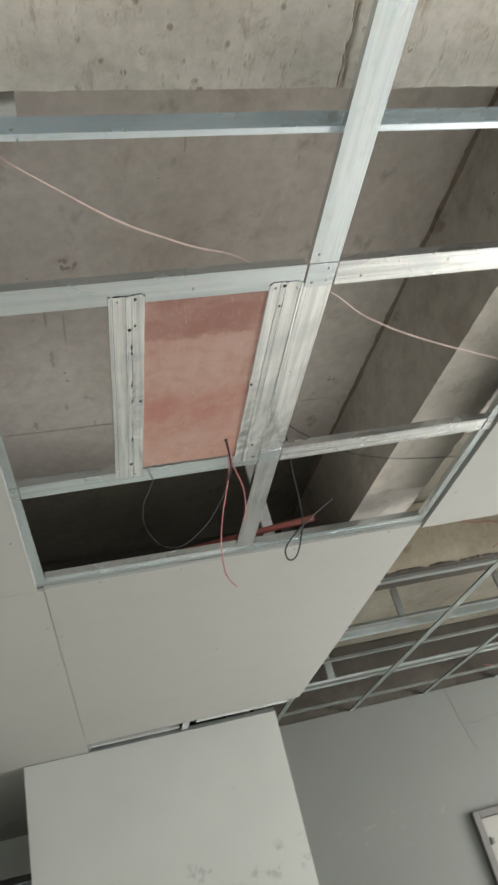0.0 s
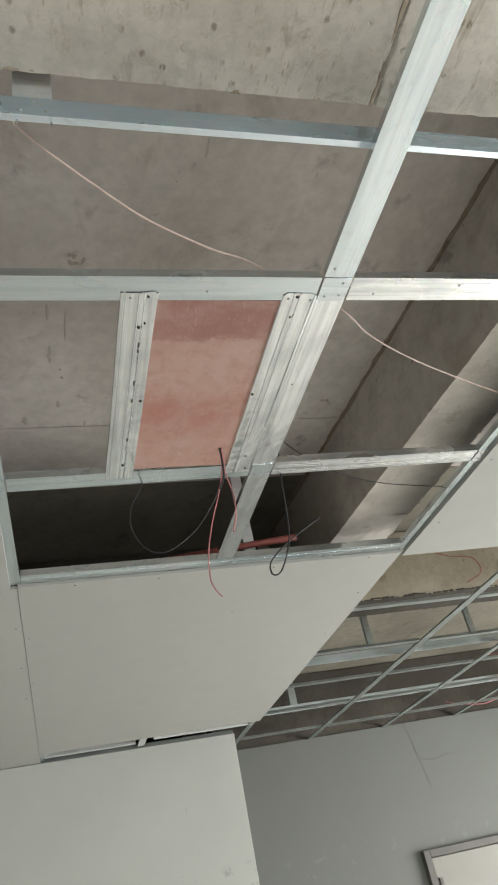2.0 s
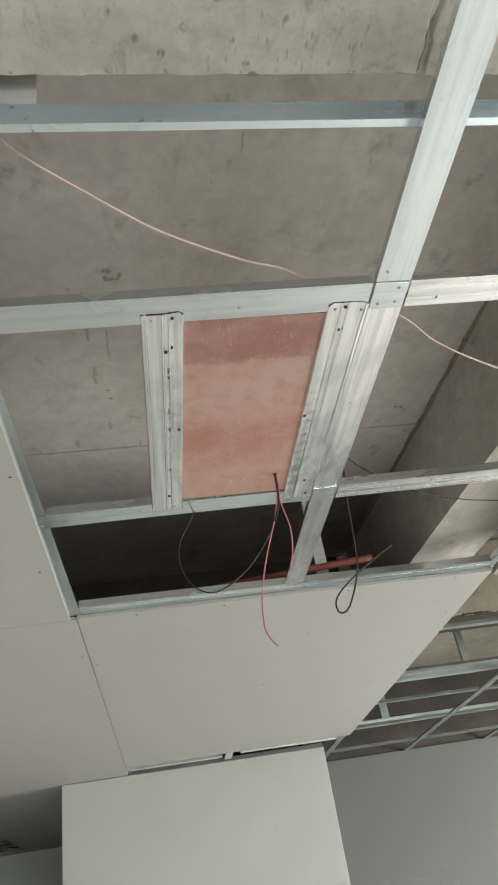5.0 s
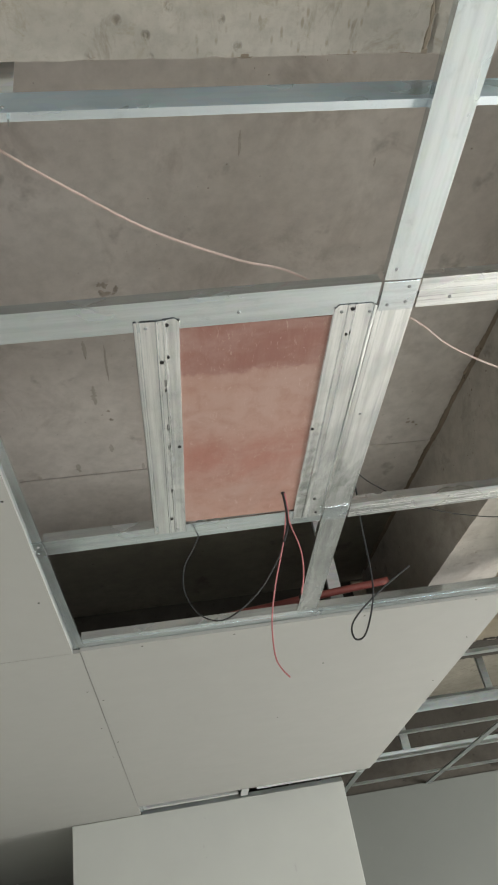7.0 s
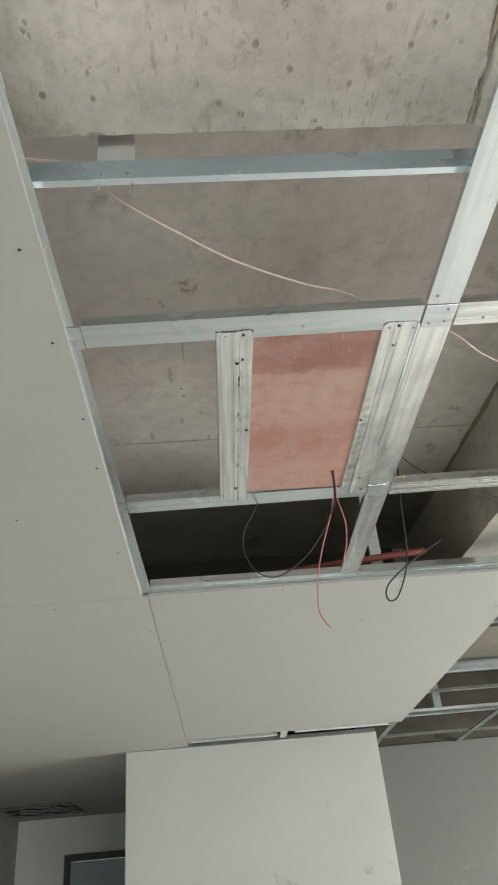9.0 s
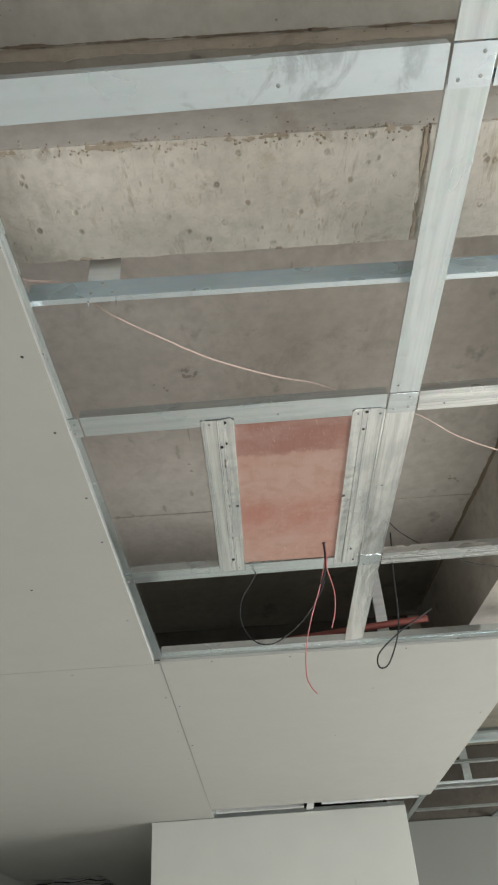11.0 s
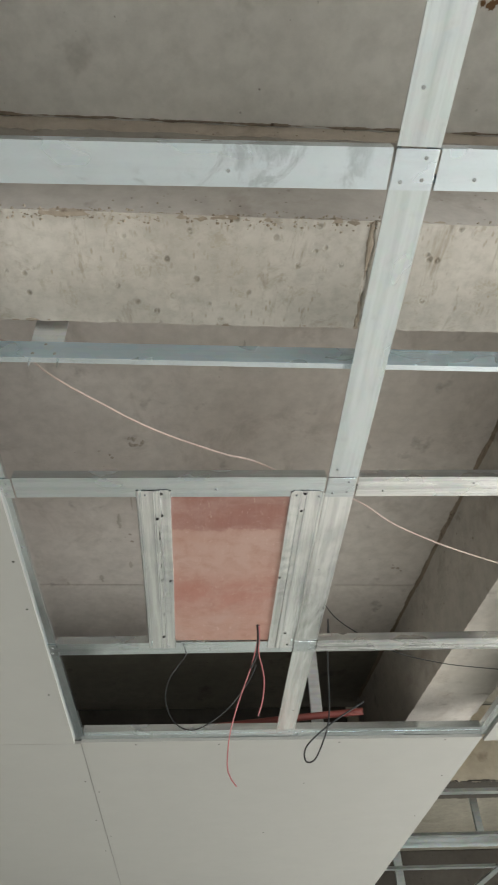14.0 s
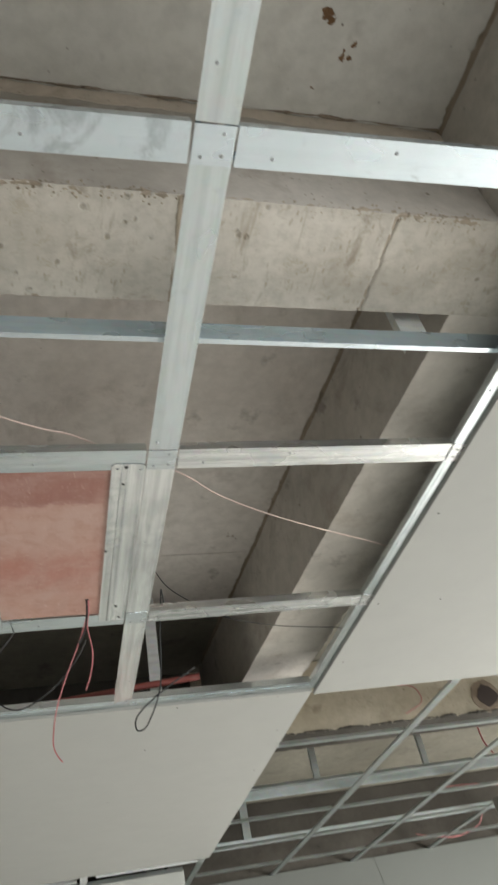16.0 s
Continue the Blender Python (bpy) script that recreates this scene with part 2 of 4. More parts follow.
CONDUIT = plain("terracotta_conduit", (0.20, 0.046, 0.036), 0.5, 0.2, 20)
SCREW_DARK = plain("black_phosphate_screw", (0.03, 0.028, 0.026), 0.5, 0.2, 90, 0.5)
SCREW_ZINC = plain("zinc_screw", (0.40, 0.41, 0.41), 0.45, 0.2, 90, 0.9)
DARK_FRAME = plain("dark_frame_paint", (0.08, 0.075, 0.066), 0.6, 0.2)
DOOR_GREY = plain("grey_blue_door_paint", (0.40, 0.47, 0.53), 0.5, 0.1)
PANEL_WHITE = plain("white_panel_paint", (0.165, 0.159, 0.136), 0.5, 0.06)
RED_PAINT = plain("red_paint", (0.36, 0.03, 0.025), 0.6, 0.25, 30)
HOLE_DARK = plain("dark_hole_edge", (0.05, 0.035, 0.03), 0.8)
ORANGE = plain("orange_plastic", (0.55, 0.17, 0.08), 0.45)


def plywood(name):
    m, nt, b = mat_base(name, 0.62)
    v = coords(nt)
    grain = noise_tex(nt, coords(nt, (18, 2.0, 1)), 5, 6, 0.65, 0.6)
    wash = noise_tex(nt, v, 6.5, 5, 0.6, 0.6)
    sep = nt.nodes.new("ShaderNodeSeparateXYZ")
    nt.links.new(v, sep.inputs[0])
    edge = nt.nodes.new("ShaderNodeMath")
    edge.operation = "ADD"
    nt.links.new(sep.outputs[1], edge.inputs[0])
    nt.links.new(times(nt, noise_tex(nt, v, 7, 6, 0.7, 0.6), 0.10), edge.inputs[1])
    # unfaded, faded and reddened zones along the sheet
    zone = ramp(nt, edge.outputs[0], [(0.183, (0.255, 0.118, 0.095)), (0.190, (0.375, 0.225, 0.18)), (0.33, (0.395, 0.235, 0.19)), (0.385, (0.335, 0.145, 0.11)), (0.45, (0.36, 0.175, 0.14)), (0.54, (0.40, 0.23, 0.185))])
    shift = nt.nodes.new("ShaderNodeMath")
    shift.operation = "ADD"
    nt.links.new(sep.outputs[0], shift.inputs[0])
    nt.links.new(times(nt, noise_tex(nt, v, 12, 6, 0.7, 0.6), 0.12), shift.inputs[1])
    moved = nt.nodes.new("ShaderNodeMath")
    moved.operation = "ADD"
    nt.links.new(shift.outputs[0], moved.inputs[0])
    moved.inputs[1].default_value = 0.5
    zone = mix(nt, times(nt, ramp(nt, moved.outputs[0], [(0.44, 0), (0.46, 1)]), 0.6), zone, (0.30, 0.15, 0.12))
    col = mix(nt, times(nt, ramp(nt, wash, [(0.4, 0), (0.62, 1)]), 0.65), zone, (0.41, 0.28, 0.24))
    mottle = noise_tex(nt, v, 32, 6, 0.7, 0.5)
    col = mix(nt, times(nt, ramp(nt, mottle, [(0.46, 0), (0.66, 1)]), 0.35), col, (0.27, 0.115, 0.085))
    col = mix(nt, times(nt, ramp(nt, grain, [(0.45, 0), (0.7, 1)]), 0.10), col, (0.48, 0.33, 0.27))
    scratch = noise_tex(nt, coords(nt, (40, 14, 1), (0, 0, 0.9)), 4, 5, 0.75, 1.0)
    col = mix(nt, times(nt, ramp(nt, scratch, [(0.60, 0), (0.68, 1)]), 0.55), col, (0.54, 0.40, 0.34))
    nt.links.new(col, b.inputs["Base Color"])
    bump(nt, b, grain, 0.1, 0.0015)
    return m


PLY = plywood("red_faced_plywood")


# ---- mesh helpers ----
def finish(bm, name):
    bmesh.ops.recalc_face_normals(bm, faces=bm.faces)
    me = bpy.data.meshes.new(name)
    bm.to_mesh(me)
    bm.free()
    return me


def part(name, bm, material, parent=None, label="", at=None):
    me = bm if isinstance(bm, bpy.types.Mesh) else finish(bm, name)
    if not me.materials:
        for one in material if isinstance(material, (list, tuple)) else [material]:
            me.materials.append(one)
    ob = new(name, me)
    if at is not None:
        ob.matrix_basis = at
    if parent is not None:
        ob.parent = parent
    if label:
        ob["label"] = label
    return ob


def soften(ob, angle=24):
    """Smooth shading with the bends kept sharp."""
    me = ob.data
    me.polygons.foreach_set("use_smooth", [True] * len(me.polygons))
    me.set_sharp_from_angle(angle=radians(angle))
    return ob


def box(bm, lo, hi, bevel=0.0, slot=0):
    r = bmesh.ops.create_cube(bm, size=1.0)
    vs = r["verts"]
    for v in vs:
        v.co = Vector([lo[i] + (v.co[i] + 0.5) * (hi[i] - lo[i]) for i in range(3)])
    faces = list({f for v in vs for f in v.link_faces})
    for f in faces:
        f.material_index = slot
    if bevel:
        edges = list({e for v in vs for e in v.link_edges})
        bmesh.ops.bevel(bm, geom=edges, offset=bevel, segments=2, affect="EDGES", profile=0.6)
    return bm


def boxes(*items, bevel=0.0):
    bm = bmesh.new()
    for lo, hi in items:
        box(bm, lo, hi, bevel)
    return bm


def thick(line, t):
    """A closed outline round an open polyline of (y, z), t thick to its left."""
    off = []
    for i, p in enumerate(line):
        a, b = Vector(line[max(i - 1, 0)]), Vector(line[min(i + 1, len(line) - 1)])
        d = (b - a).normalized()
        off.append((p[0] - d.y * t, p[1] + d.x * t))
    return list(line) + off[::-1]


def extrude(outline, length, step=0.02, wave=0.0, seed=0.0):
    """A bar along x with the closed outline (y, z); wave: gentle dents in metres."""
    bm = bmesh.new()
    count = max(2, int(length / step) + 1) if wave else 2
    rings = []
    for i in range(count):
        x = length * i / (count - 1)
        ring = []
        for y, z in outline:
            d = wave * noise.noise(Vector((x * 7 + seed, y * 18, seed * 1.7))) if wave else 0.0
            e = 0.6 * wave * noise.noise(Vector((x * 3.1 + seed, 5.0, seed)))
            ring.append(bm.verts.new((x, y + e, z + d)))
        rings.append(ring)
    n = len(outline)
    for a, b in zip(rings, rings[1:]):
        for k in range(n):
            bm.faces.new((a[k], a[(k + 1) % n], b[(k + 1) % n], b[k]))
    bm.faces.new(rings[0][::-1])
    bm.faces.new(rings[-1])
    return bm


def web(width, depth, ribs, rise):
    """The section of a channel: lip, side, ribbed web, side, lip."""
    h = width / 2
    lean = 0.0045
    line = [(-h + 0.007 + lean, depth), (-h + lean, depth), (-h, 0)]
    for r, half in ribs:
        line += [(r - half - 0.0008, 0), (r - half, rise), (r + half, rise), (r + half + 0.0008, 0)]
    line += [(h, 0), (h - lean, depth), (h - 0.007 - lean, depth)]
    return thick(line, 0.0007)


SECTIONS = {
    "flat": web(0.055, 0.022, [], 0),
    "plain": web(0.055, 0.022, [(0.018, 0.0009), (-0.006, 0.0008)], 0.00018),
    "ribbed": web(0.055, 0.022, [(-0.014, 0.0015), (-0.004, 0.0012), (0.009, 0.0015), (0.016, 0.001)], 0.0003),
    "slim": web(0.040, 0.022, [], 0),
    "thin": web(0.032, 0.013, [], 0),
    "low": web(0.036, 0.010, [], 0),
}
ZB = 2.463


def tube(points, radius, sides=8, per=8, oval=1.0):
    """A smooth tube through the points."""
    pts = [Vector(p) for p in points]
    full = [2 * pts[0] - pts[1], *pts, 2 * pts[-1] - pts[-2]]
    line = []
    for i in range(1, len(full) - 2):
        a, b, c, d = full[i - 1 : i + 3]
        for k in range(per):
            u = k / per
            line.append(0.5 * (2 * b + (c - a) * u + (2 * a - 5 * b + 4 * c - d) * u * u + (3 * b - a - 3 * c + d) * u**3))
    line.append(pts[-1])
    bm = bmesh.new()
    rings, side = [], None
    for i, p in enumerate(line):
        d = (line[min(i + 1, len(line) - 1)] - line[max(i - 1, 0)]).normalized()
        if side is None:
            side = d.orthogonal().normalized()
        side = (side - d * side.dot(d)).normalized()
        up = d.cross(side)
        rings.append([bm.verts.new(p + radius * (math.cos(a) * side + oval * math.sin(a) * up)) for a in (2 * math.pi * k / sides for k in range(sides))])
    for a, b in zip(rings, rings[1:]):
        for k in range(sides):
            f = bm.faces.new((a[k], a[(k + 1) % sides], b[(k + 1) % sides], b[k]))
            f.smooth = True
    bm.faces.new(rings[0][::-1])
    bm.faces.new(rings[-1])
    return bm


def screw_mesh(name, radius, height, material):
    """A screw head seen from below, with a driver recess."""
    bm = bmesh.new()
    rings = []
    for r, z in ((radius, 0), (radius * 0.96, -height * 0.5), (radius * 0.66, -height), (radius * 0.3, -height), (radius * 0.12, -height * 0.3)):
        rings.append([bm.verts.new((r * math.cos(a), r * math.sin(a), z)) for a in (math.pi * k / 4 for k in range(8))])
    for a, b in zip(rings, rings[1:]):
        for k in range(8):
            bm.faces.new((a[k], a[(k + 1) % 8], b[(k + 1) % 8], b[k]))
    bm.faces.new(rings[0][::-1])
    bm.faces.new(rings[-1])
    me = finish(bm, name)
    me.materials.append(material)
    return me


HEAD_DARK = screw_mesh("dark_screw", 0.0031, 0.0012, SCREW_DARK)
HEAD_ZINC = screw_mesh("zinc_screw", 0.0028, 0.0012, SCREW_ZINC)


def screw(parent, x, y, z, dark=False, label=""):
    ob = new("screw", HEAD_DARK if dark else HEAD_ZINC)
    ob.parent = parent
    ob.matrix_basis = parent.matrix_basis.inverted() @ Matrix.Translation((x, y, z))
    return ob


# ---- structure ----
def slab():
    bm = bmesh.new()
    box(bm, (-2.45, -0.47, 2.8715), (4.7, 0.969, 3.02))
    box(bm, (-2.45, 0.972, 2.870), (4.7, 1.33, 3.02))
    box(bm, (-2.45, 0.90, 2.878), (4.7, 1.04, 3.01))
    return tagged(part("ceiling", bm, SLAB), "raw grey concrete slab with stains above the suspended framework", "ceiling", kind="structure")


slab()
tagged(part("ceiling_near_bay", boxes(((-2.45, -4.7, 2.8715), (4.7, -0.4725, 3.02))), concrete("smooth_grey_slab", (0.555, 0.53, 0.495), (0.67, 0.645, 0.605), (0.36, 0.315, 0.27), 0.25, 0.4)), "smooth pale grey concrete slab with a few rust stains", "ceiling", kind="structure")
# far slab has a darker colour for the lack of light above the boards
tagged(part("ceiling_far_bay", boxes(((-2.45, 1.3315, 2.869), (4.7, 6.6, 3.02))), concrete("shaded_slab_concrete", (0.16, 0.147, 0.117), (0.23, 0.213, 0.172), (0.09, 0.078, 0.058), 0.5, 0.5)), "brown-grey concrete slab over the far bay, darkened for the shade", "ceiling", kind="structure")


def beam(name, length, width, low, high, m, label, materials=(BEAM_SIDE, BEAM_PALE), joints=(), lip=0.006, fine=0.018):
    """A concrete beam along local x from 0 to length, y from 0 to width, with a rough lower edge and board joints on its soffit."""
    bm = bmesh.new()
    n, across, up = int(length / fine), 22, 6
    prof = [("n", 0.014, high), ("n", 0.014, high - 0.012)] + [("n", 0.0, high - 0.012 + (low - high + 0.012) * k / up) for k in range(up)] + [("n", 0.0, low + 0.009)] + [("b", width * k / across, low) for k in range(across + 1)] + [("f", width, low + 0.009)] + [("f", width, low + (high - low) * k / up) for k in range(1, up + 1)]
    rings = []
    for i in range(n + 1):
        x = length * i / n
        ring = []
        for kind, y, z in prof:
            dy = dz = 0.0
            if kind == "b":
                dz = 0.0011 * noise.noise(Vector((x * 6, y * 12, 1))) + 0.0006 * noise.noise(Vector((x * 60, y * 60, 4)))
                near = max(0.0, 1 - abs(y) / 0.0085)
                far = max(0.0, 1 - abs(y - width) / 0.0085)
                ragged = max(0.0, noise.noise(Vector((x * 22, 3, 7))) + 0.2) + 0.8 * max(0.0, noise.noise(Vector((x * 75, y * 60, 2)))) + 0.5 * noise.noise(Vector((x * 150, y * 120, 5)))
                dz -= lip * near * ragged + 0.25 * lip * far * ragged
                dy = -0.5 * lip * near * ragged + 0.0018 * far * noise.noise(Vector((x * 40, 9, 1)))
                for jx, lean, step in joints:
                    q = x - jx - lean * (y - width / 2) - 0.007 * noise.noise(Vector((y * 28, jx, 0))) - 0.004 * noise.noise(Vector((y * 110, jx, 1)))
                    dz += 0.006 * max(0.0, 1 - abs(q) / max(0.002, 0.0032 + 0.003 * noise.noise(Vector((y * 60, jx, 3)))))
                    dz -= 0.004 * max(0.0, 1 - abs(q + 0.008) / 0.006) * max(0.0, noise.noise(Vector((y * 80, jx, 8)))) + (step if q > 0 else 0.0)
            else:
                dy = 0.0025 * noise.noise(Vector((x * 5, z * 9, 2))) + 0.0008 * noise.noise(Vector((x * 50, z * 50, 3)))
            ring.append(bm.verts.new((x, y + dy, z + dz)))
        rings.append(ring)
    for a, b in zip(rings, rings[1:]):
        for k in range(len(prof) - 1):
            f = bm.faces.new((a[k], b[k], b[k + 1], a[k + 1]))
            f.material_index = 1 if prof[k][0] == "b" and prof[k + 1][0] == "b" else 0
    for ring in (rings[0], rings[-1]):
        bm.faces.new(ring)
    ob = soften(part(name, bm, list(materials), at=m), 38)
    return tagged(ob, label, "beam", kind="structure")


beam("beam_1", 6.9, 0.195, 2.56, 2.875, pose(-2.35, -0.487, 0), "grey concrete beam with a pale pitted cement soffit",
     joints=((2.338, 0.02, 0.002), (2.684, -0.04, -0.0015), (1.2, 0.1, 0.001), (4.1, 0.1, 0.001)), lip=0.006, fine=0.003)
beam("beam_2", 3.6, 0.215, 2.562, 2.875, pose(0.717, -1.75, 0, 0, 0, 93.4) @ pose(0, -0.1, 0), "grey concrete beam running away along the slab with dark stains",
     joints=((2.30, 0.0, 0.0), (2.86, 0.05, 0.001)), materials=(BEAM_SIDE, BEAM_LIGHT), lip=0.006, fine=0.006)
# beam_5 is added to stop light reaching the void, its shade coloured in
beam("beam_5", 2.65, 0.20, 2.56, 2.875, pose(-2.3, 1.883, 0), "concrete beam added above the boards to block light, near black for the shade", materials=(SHADE_DIRT, SHADE_DIRT))
# soffit in near black: the dirty edge and the underside's shade share one colour
beam("beam_3", 4.15, 0.20, 2.56, 2.875, pose(0.352, 1.88, 0), "beige cement-faced concrete beam with cracked and dirty lower edge", materials=(BEAM_BEIGE, SHADE_DIRT), joints=((1.1, 0.2, 0.0),), lip=0.009, fine=0.008)
# shade at the wall head is put into the colour of this beam
beam("beam_4", 4.1, 0.20, 2.66, 2.875, pose(0.5, 4.06, 0), "concrete beam along the wall head, near black for the shade", materials=(SHADE_DIRT, SHADE_DIRT))


def wall(name, items, material, label):
    return tagged(part(name, boxes(*items), material), label, "wall", kind="structure")


tagged(part("floor", boxes(((-2.45, -4.7, -0.15), (4.7, 6.6, 0.0))), FLOOR), "plain grey cement screed floor of a building site", "floor", kind="structure")
wall("wall_west", [((-2.45, -4.7, 0), (-2.27, 6.6, 2.868))], WALL, "pale grey plastered side wall")
wall("wall_east", [((4.5, -4.7, 0), (4.7, 0.6, 2.868)), ((4.5, 3.2, 0), (4.7, 4.45, 2.868)), ((4.5, 0.6, 0), (4.7, 3.2, 0.35)), ((4.5, 0.6, 2.1), (4.7, 3.2, 2.868))], WALL, "pale grey plastered side wall with a daylight opening")
wall("wall_south", [((-2.27, -4.7, 0), (0.2, -4.5, 2.868)), ((3.8, -4.7, 0), (4.5, -4.5, 2.868)), ((0.2, -4.7, 0), (3.8, -4.5, 0.7)), ((0.2, -4.7, 2.3), (3.8, -4.5, 2.868))], WALL, "pale grey plastered wall with a wide window opening")
wall("wall_north", [((0.502, 4.25, 0), (4.5, 4.45, 2.47))], WALL_SHADED, "grey-white skim-plastered wall below the open ceiling frame, darkened for low light")
# masonry blackened to match the unlit cavity over the frame
wall("wall_north_head", [((0.502, 4.262, 2.472), (4.5, 4.45, 2.868))], SHADE_DIRT, "raw unplastered masonry above the ceiling line, near black for the shade")
wall("wall_alcove", [((-2.27, 6.4, 0), (-1.85, 6.6, 2.868)), ((-1.85, 6.4, 2.16), (-0.975, 6.6, 2.868)), ((-0.975, 6.4, 2.4525), (0.7, 6.6, 2.868)), ((0.502, 4.4505, 2.4525), (0.7, 6.3995, 2.868))], WALL_ALCOVE, "pale plastered wall at the end of the alcove")


def column():
    bm = bmesh.new()
    box(bm, (-0.972, 3.585, 0), (0.500, 6.6, 2.452), 0.004)
    return tagged(part("wall_column", bm, COLUMN), "white painted plaster column with grey hand smudges", "column", kind="structure")


column()


def column_marks():
    """Two red paint strokes on the column."""
    for x in (0.20, 0.292):
        bm = boxes(((x - 0.026, 3.5815, 1.28), (x + 0.026, 3.5855, 1.452)), bevel=0.0015)
        tagged(part("paint_stroke", bm, RED_PAINT), "short red paint stroke on the white column", "mark", "red strokes")


column_marks()


def blot(name, x, y, z, size, material, label, seed, count=1, spread=0.0, group="slab stains"):
    """A thin ragged crust on a concrete underside, with specks round it."""
    rng = random.Random(seed)
    root = None
    for _ in range(count):
        bm = bmesh.new()
        cx, cy = x + spread * rng.uniform(-1, 1), y + spread * rng.uniform(-1, 1)
        r0, ph = size * rng.uniform(0.4, 1.0), rng.uniform(0, 6)
        rim = [bm.verts.new((cx + r * math.cos(a), cy + r * math.sin(a), z)) for a, r in ((2 * math.pi * k / 14, r0 * (0.35 + 0.45 * abs(math.sin(1.3 * k + ph)) + 0.75 * rng.random() ** 2)) for k in range(14))]
        top = bm.verts.new((cx, cy, z - 0.0015))
        for k in range(14):
            bm.faces.new((rim[k], rim[(k + 1) % 14], top))
        bm.faces.new(rim[::-1])
        ob = part(name if root is None else "speck", bm, material, root)
        if root is None:
            root = tagged(ob, label, "stain", group)
    return root


RUST = concrete("rusty_crust", (0.13, 0.065, 0.03), (0.24, 0.14, 0.075), (0.06, 0.03, 0.015), 0.6, 1.0)
GREY_CRUST = concrete("dark_cement_crust", (0.34, 0.295, 0.25), (0.42, 0.37, 0.32), (0.20, 0.165, 0.13), 0.6, 1.0)
for n, (x, y, size, count, spread) in enumerate(((0.247, -0.662, 0.0085, 9, 0.009), (0.236, -0.690, 0.005, 4, 0.006), (0.297, -0.606, 0.006, 6, 0.010), (0.308, -0.622, 0.005, 3, 0.004), (0.178, -0.690, 0.008, 6, 0.009), (0.250, -0.543, 0.004, 2, 0.005))):
    blot("rust_stain", x, y, 2.8713, size, RUST, "small brown rust stain on the slab", 11 + n, count, spread)
for n, (x, y, size, count, spread) in enumerate(((-0.43, 0.315, 0.010, 9, 0.018), (-0.51, 0.36, 0.006, 3, 0.02), (-0.47, 0.73, 0.006, 3, 0.03), (0.36, 0.87, 0.008, 4, 0.03))):
    blot("cement_splash", x, y, 2.8713, size, GREY_CRUST, "dark cement splash on the slab underside", 31 + n, count, spread)


BROWN_FILM = concrete("brown_drip_film", (0.41, 0.365, 0.315), (0.50, 0.455, 0.405), (0.20, 0.16, 0.12), 0.6, 0.6)


def drip_stain(x, y, length, width, seed, z=2.8712):
    """A brown film that ran along the slab, drawn out and broken at its rim."""
    rng = random.Random(seed)
    bm = bmesh.new()
    n = 22
    left, right = [], []
    for i in range(n + 1):
        u = i / n
        w = width * (math.sin(math.pi * min(1.0, u * 0.9 + 0.06)) ** 0.7) * (0.45 + 0.75 * rng.random())
        c = 0.3 * width * noise.noise(Vector((u * 4, seed, 0)))
        left.append(bm.verts.new((x + c - w / 2, y + length * (u - 0.5), z)))
        right.append(bm.verts.new((x + c + w / 2, y + length * (u - 0.5), z)))
    mid = [bm.verts.new(((a.co.x + b.co.x) / 2, a.co.y, z - 0.0006)) for a, b in zip(left, right)]
    for k in range(n):
        bm.faces.new((left[k], left[k + 1], mid[k + 1], mid[k]))
        bm.faces.new((mid[k], mid[k + 1], right[k + 1], right[k]))
    return tagged(part("drip_stain", bm, BROWN_FILM), "thin brown drip stain on the slab underside", "stain", "slab stains")


for n, (x, y, length, width) in enumerate(((-0.497, 0.64, 0.07, 0.014), (-0.477, 0.858, 0.035, 0.012), (-0.572, 0.934, 0.04, 0.016), (-0.679, 0.967, 0.03, 0.012), (-0.457, 0.533, 0.12, 0.006), (-0.50, 0.484, 0.06, 0.010), (-0.543, 1.073, 0.02, 0.03), (-0.172, 0.005, 0.05, 0.006), (0.083, 0.053, 0.018, 0.005), (-0.40, 0.955, 0.03, 0.01))):
    drip_stain(x, y, length, width, 50 + n)


FILLET = concrete("brown_mortar", (0.54, 0.462, 0.385), (0.66, 0.588, 0.505), (0.24, 0.18, 0.12), 0.5, 0.6)
CRUMB = concrete("dirty_mortar", (0.32, 0.265, 0.205), (0.42, 0.36, 0.295), (0.15, 0.11, 0.08), 0.6, 1.0)


def fillet(parent, length, side, out, high, width, seed, material=FILLET):
    """A rough mortar line where a beam meets the slab, in the beam's own frame."""
    bm = bmesh.new()
    n = int(length / 0.012)
    rings = []
    for i in range(n + 1):
        x = length * i / n
        w = width * (0.75 + 0.6 * noise.noise(Vector((x * 9, seed, 0))) + 0.35 * noise.noise(Vector((x * 45, seed, 1))))
        d = width * (1.3 + 0.7 * noise.noise(Vector((x * 7, seed, 2))) + 0.3 * noise.noise(Vector((x * 50, seed, 3))))
        rings.append([bm.verts.new((x, side - out * 0.016, high)), bm.verts.new((x, side + out * w * 0.25, high - 0.0012)), bm.verts.new((x, side + out * w * 0.22, high - d * 0.4)), bm.verts.new((x, side + out * 0.001, high - d)), bm.verts.new((x, side - out * 0.016, high - d))])
    for a, b in zip(rings, rings[1:]):
        for k in range(5):
            bm.faces.new((a[k], b[k], b[(k + 1) % 5], a[(k + 1) % 5]))
    bm.faces.new(rings[0])
    bm.faces.new(rings[-1])
    return part("mortar_joint", bm, material, parent, "rough brown mortar joint")


fillet(bpy.data.objects["beam_1"], 6.85, 0.0, -1, 2.8708, 0.026, 3.0)


DARK_CRUST = concrete("dark_brown_crust", (0.23, 0.18, 0.135), (0.35, 0.285, 0.225), (0.12, 0.09, 0.06), 0.6, 1.0)


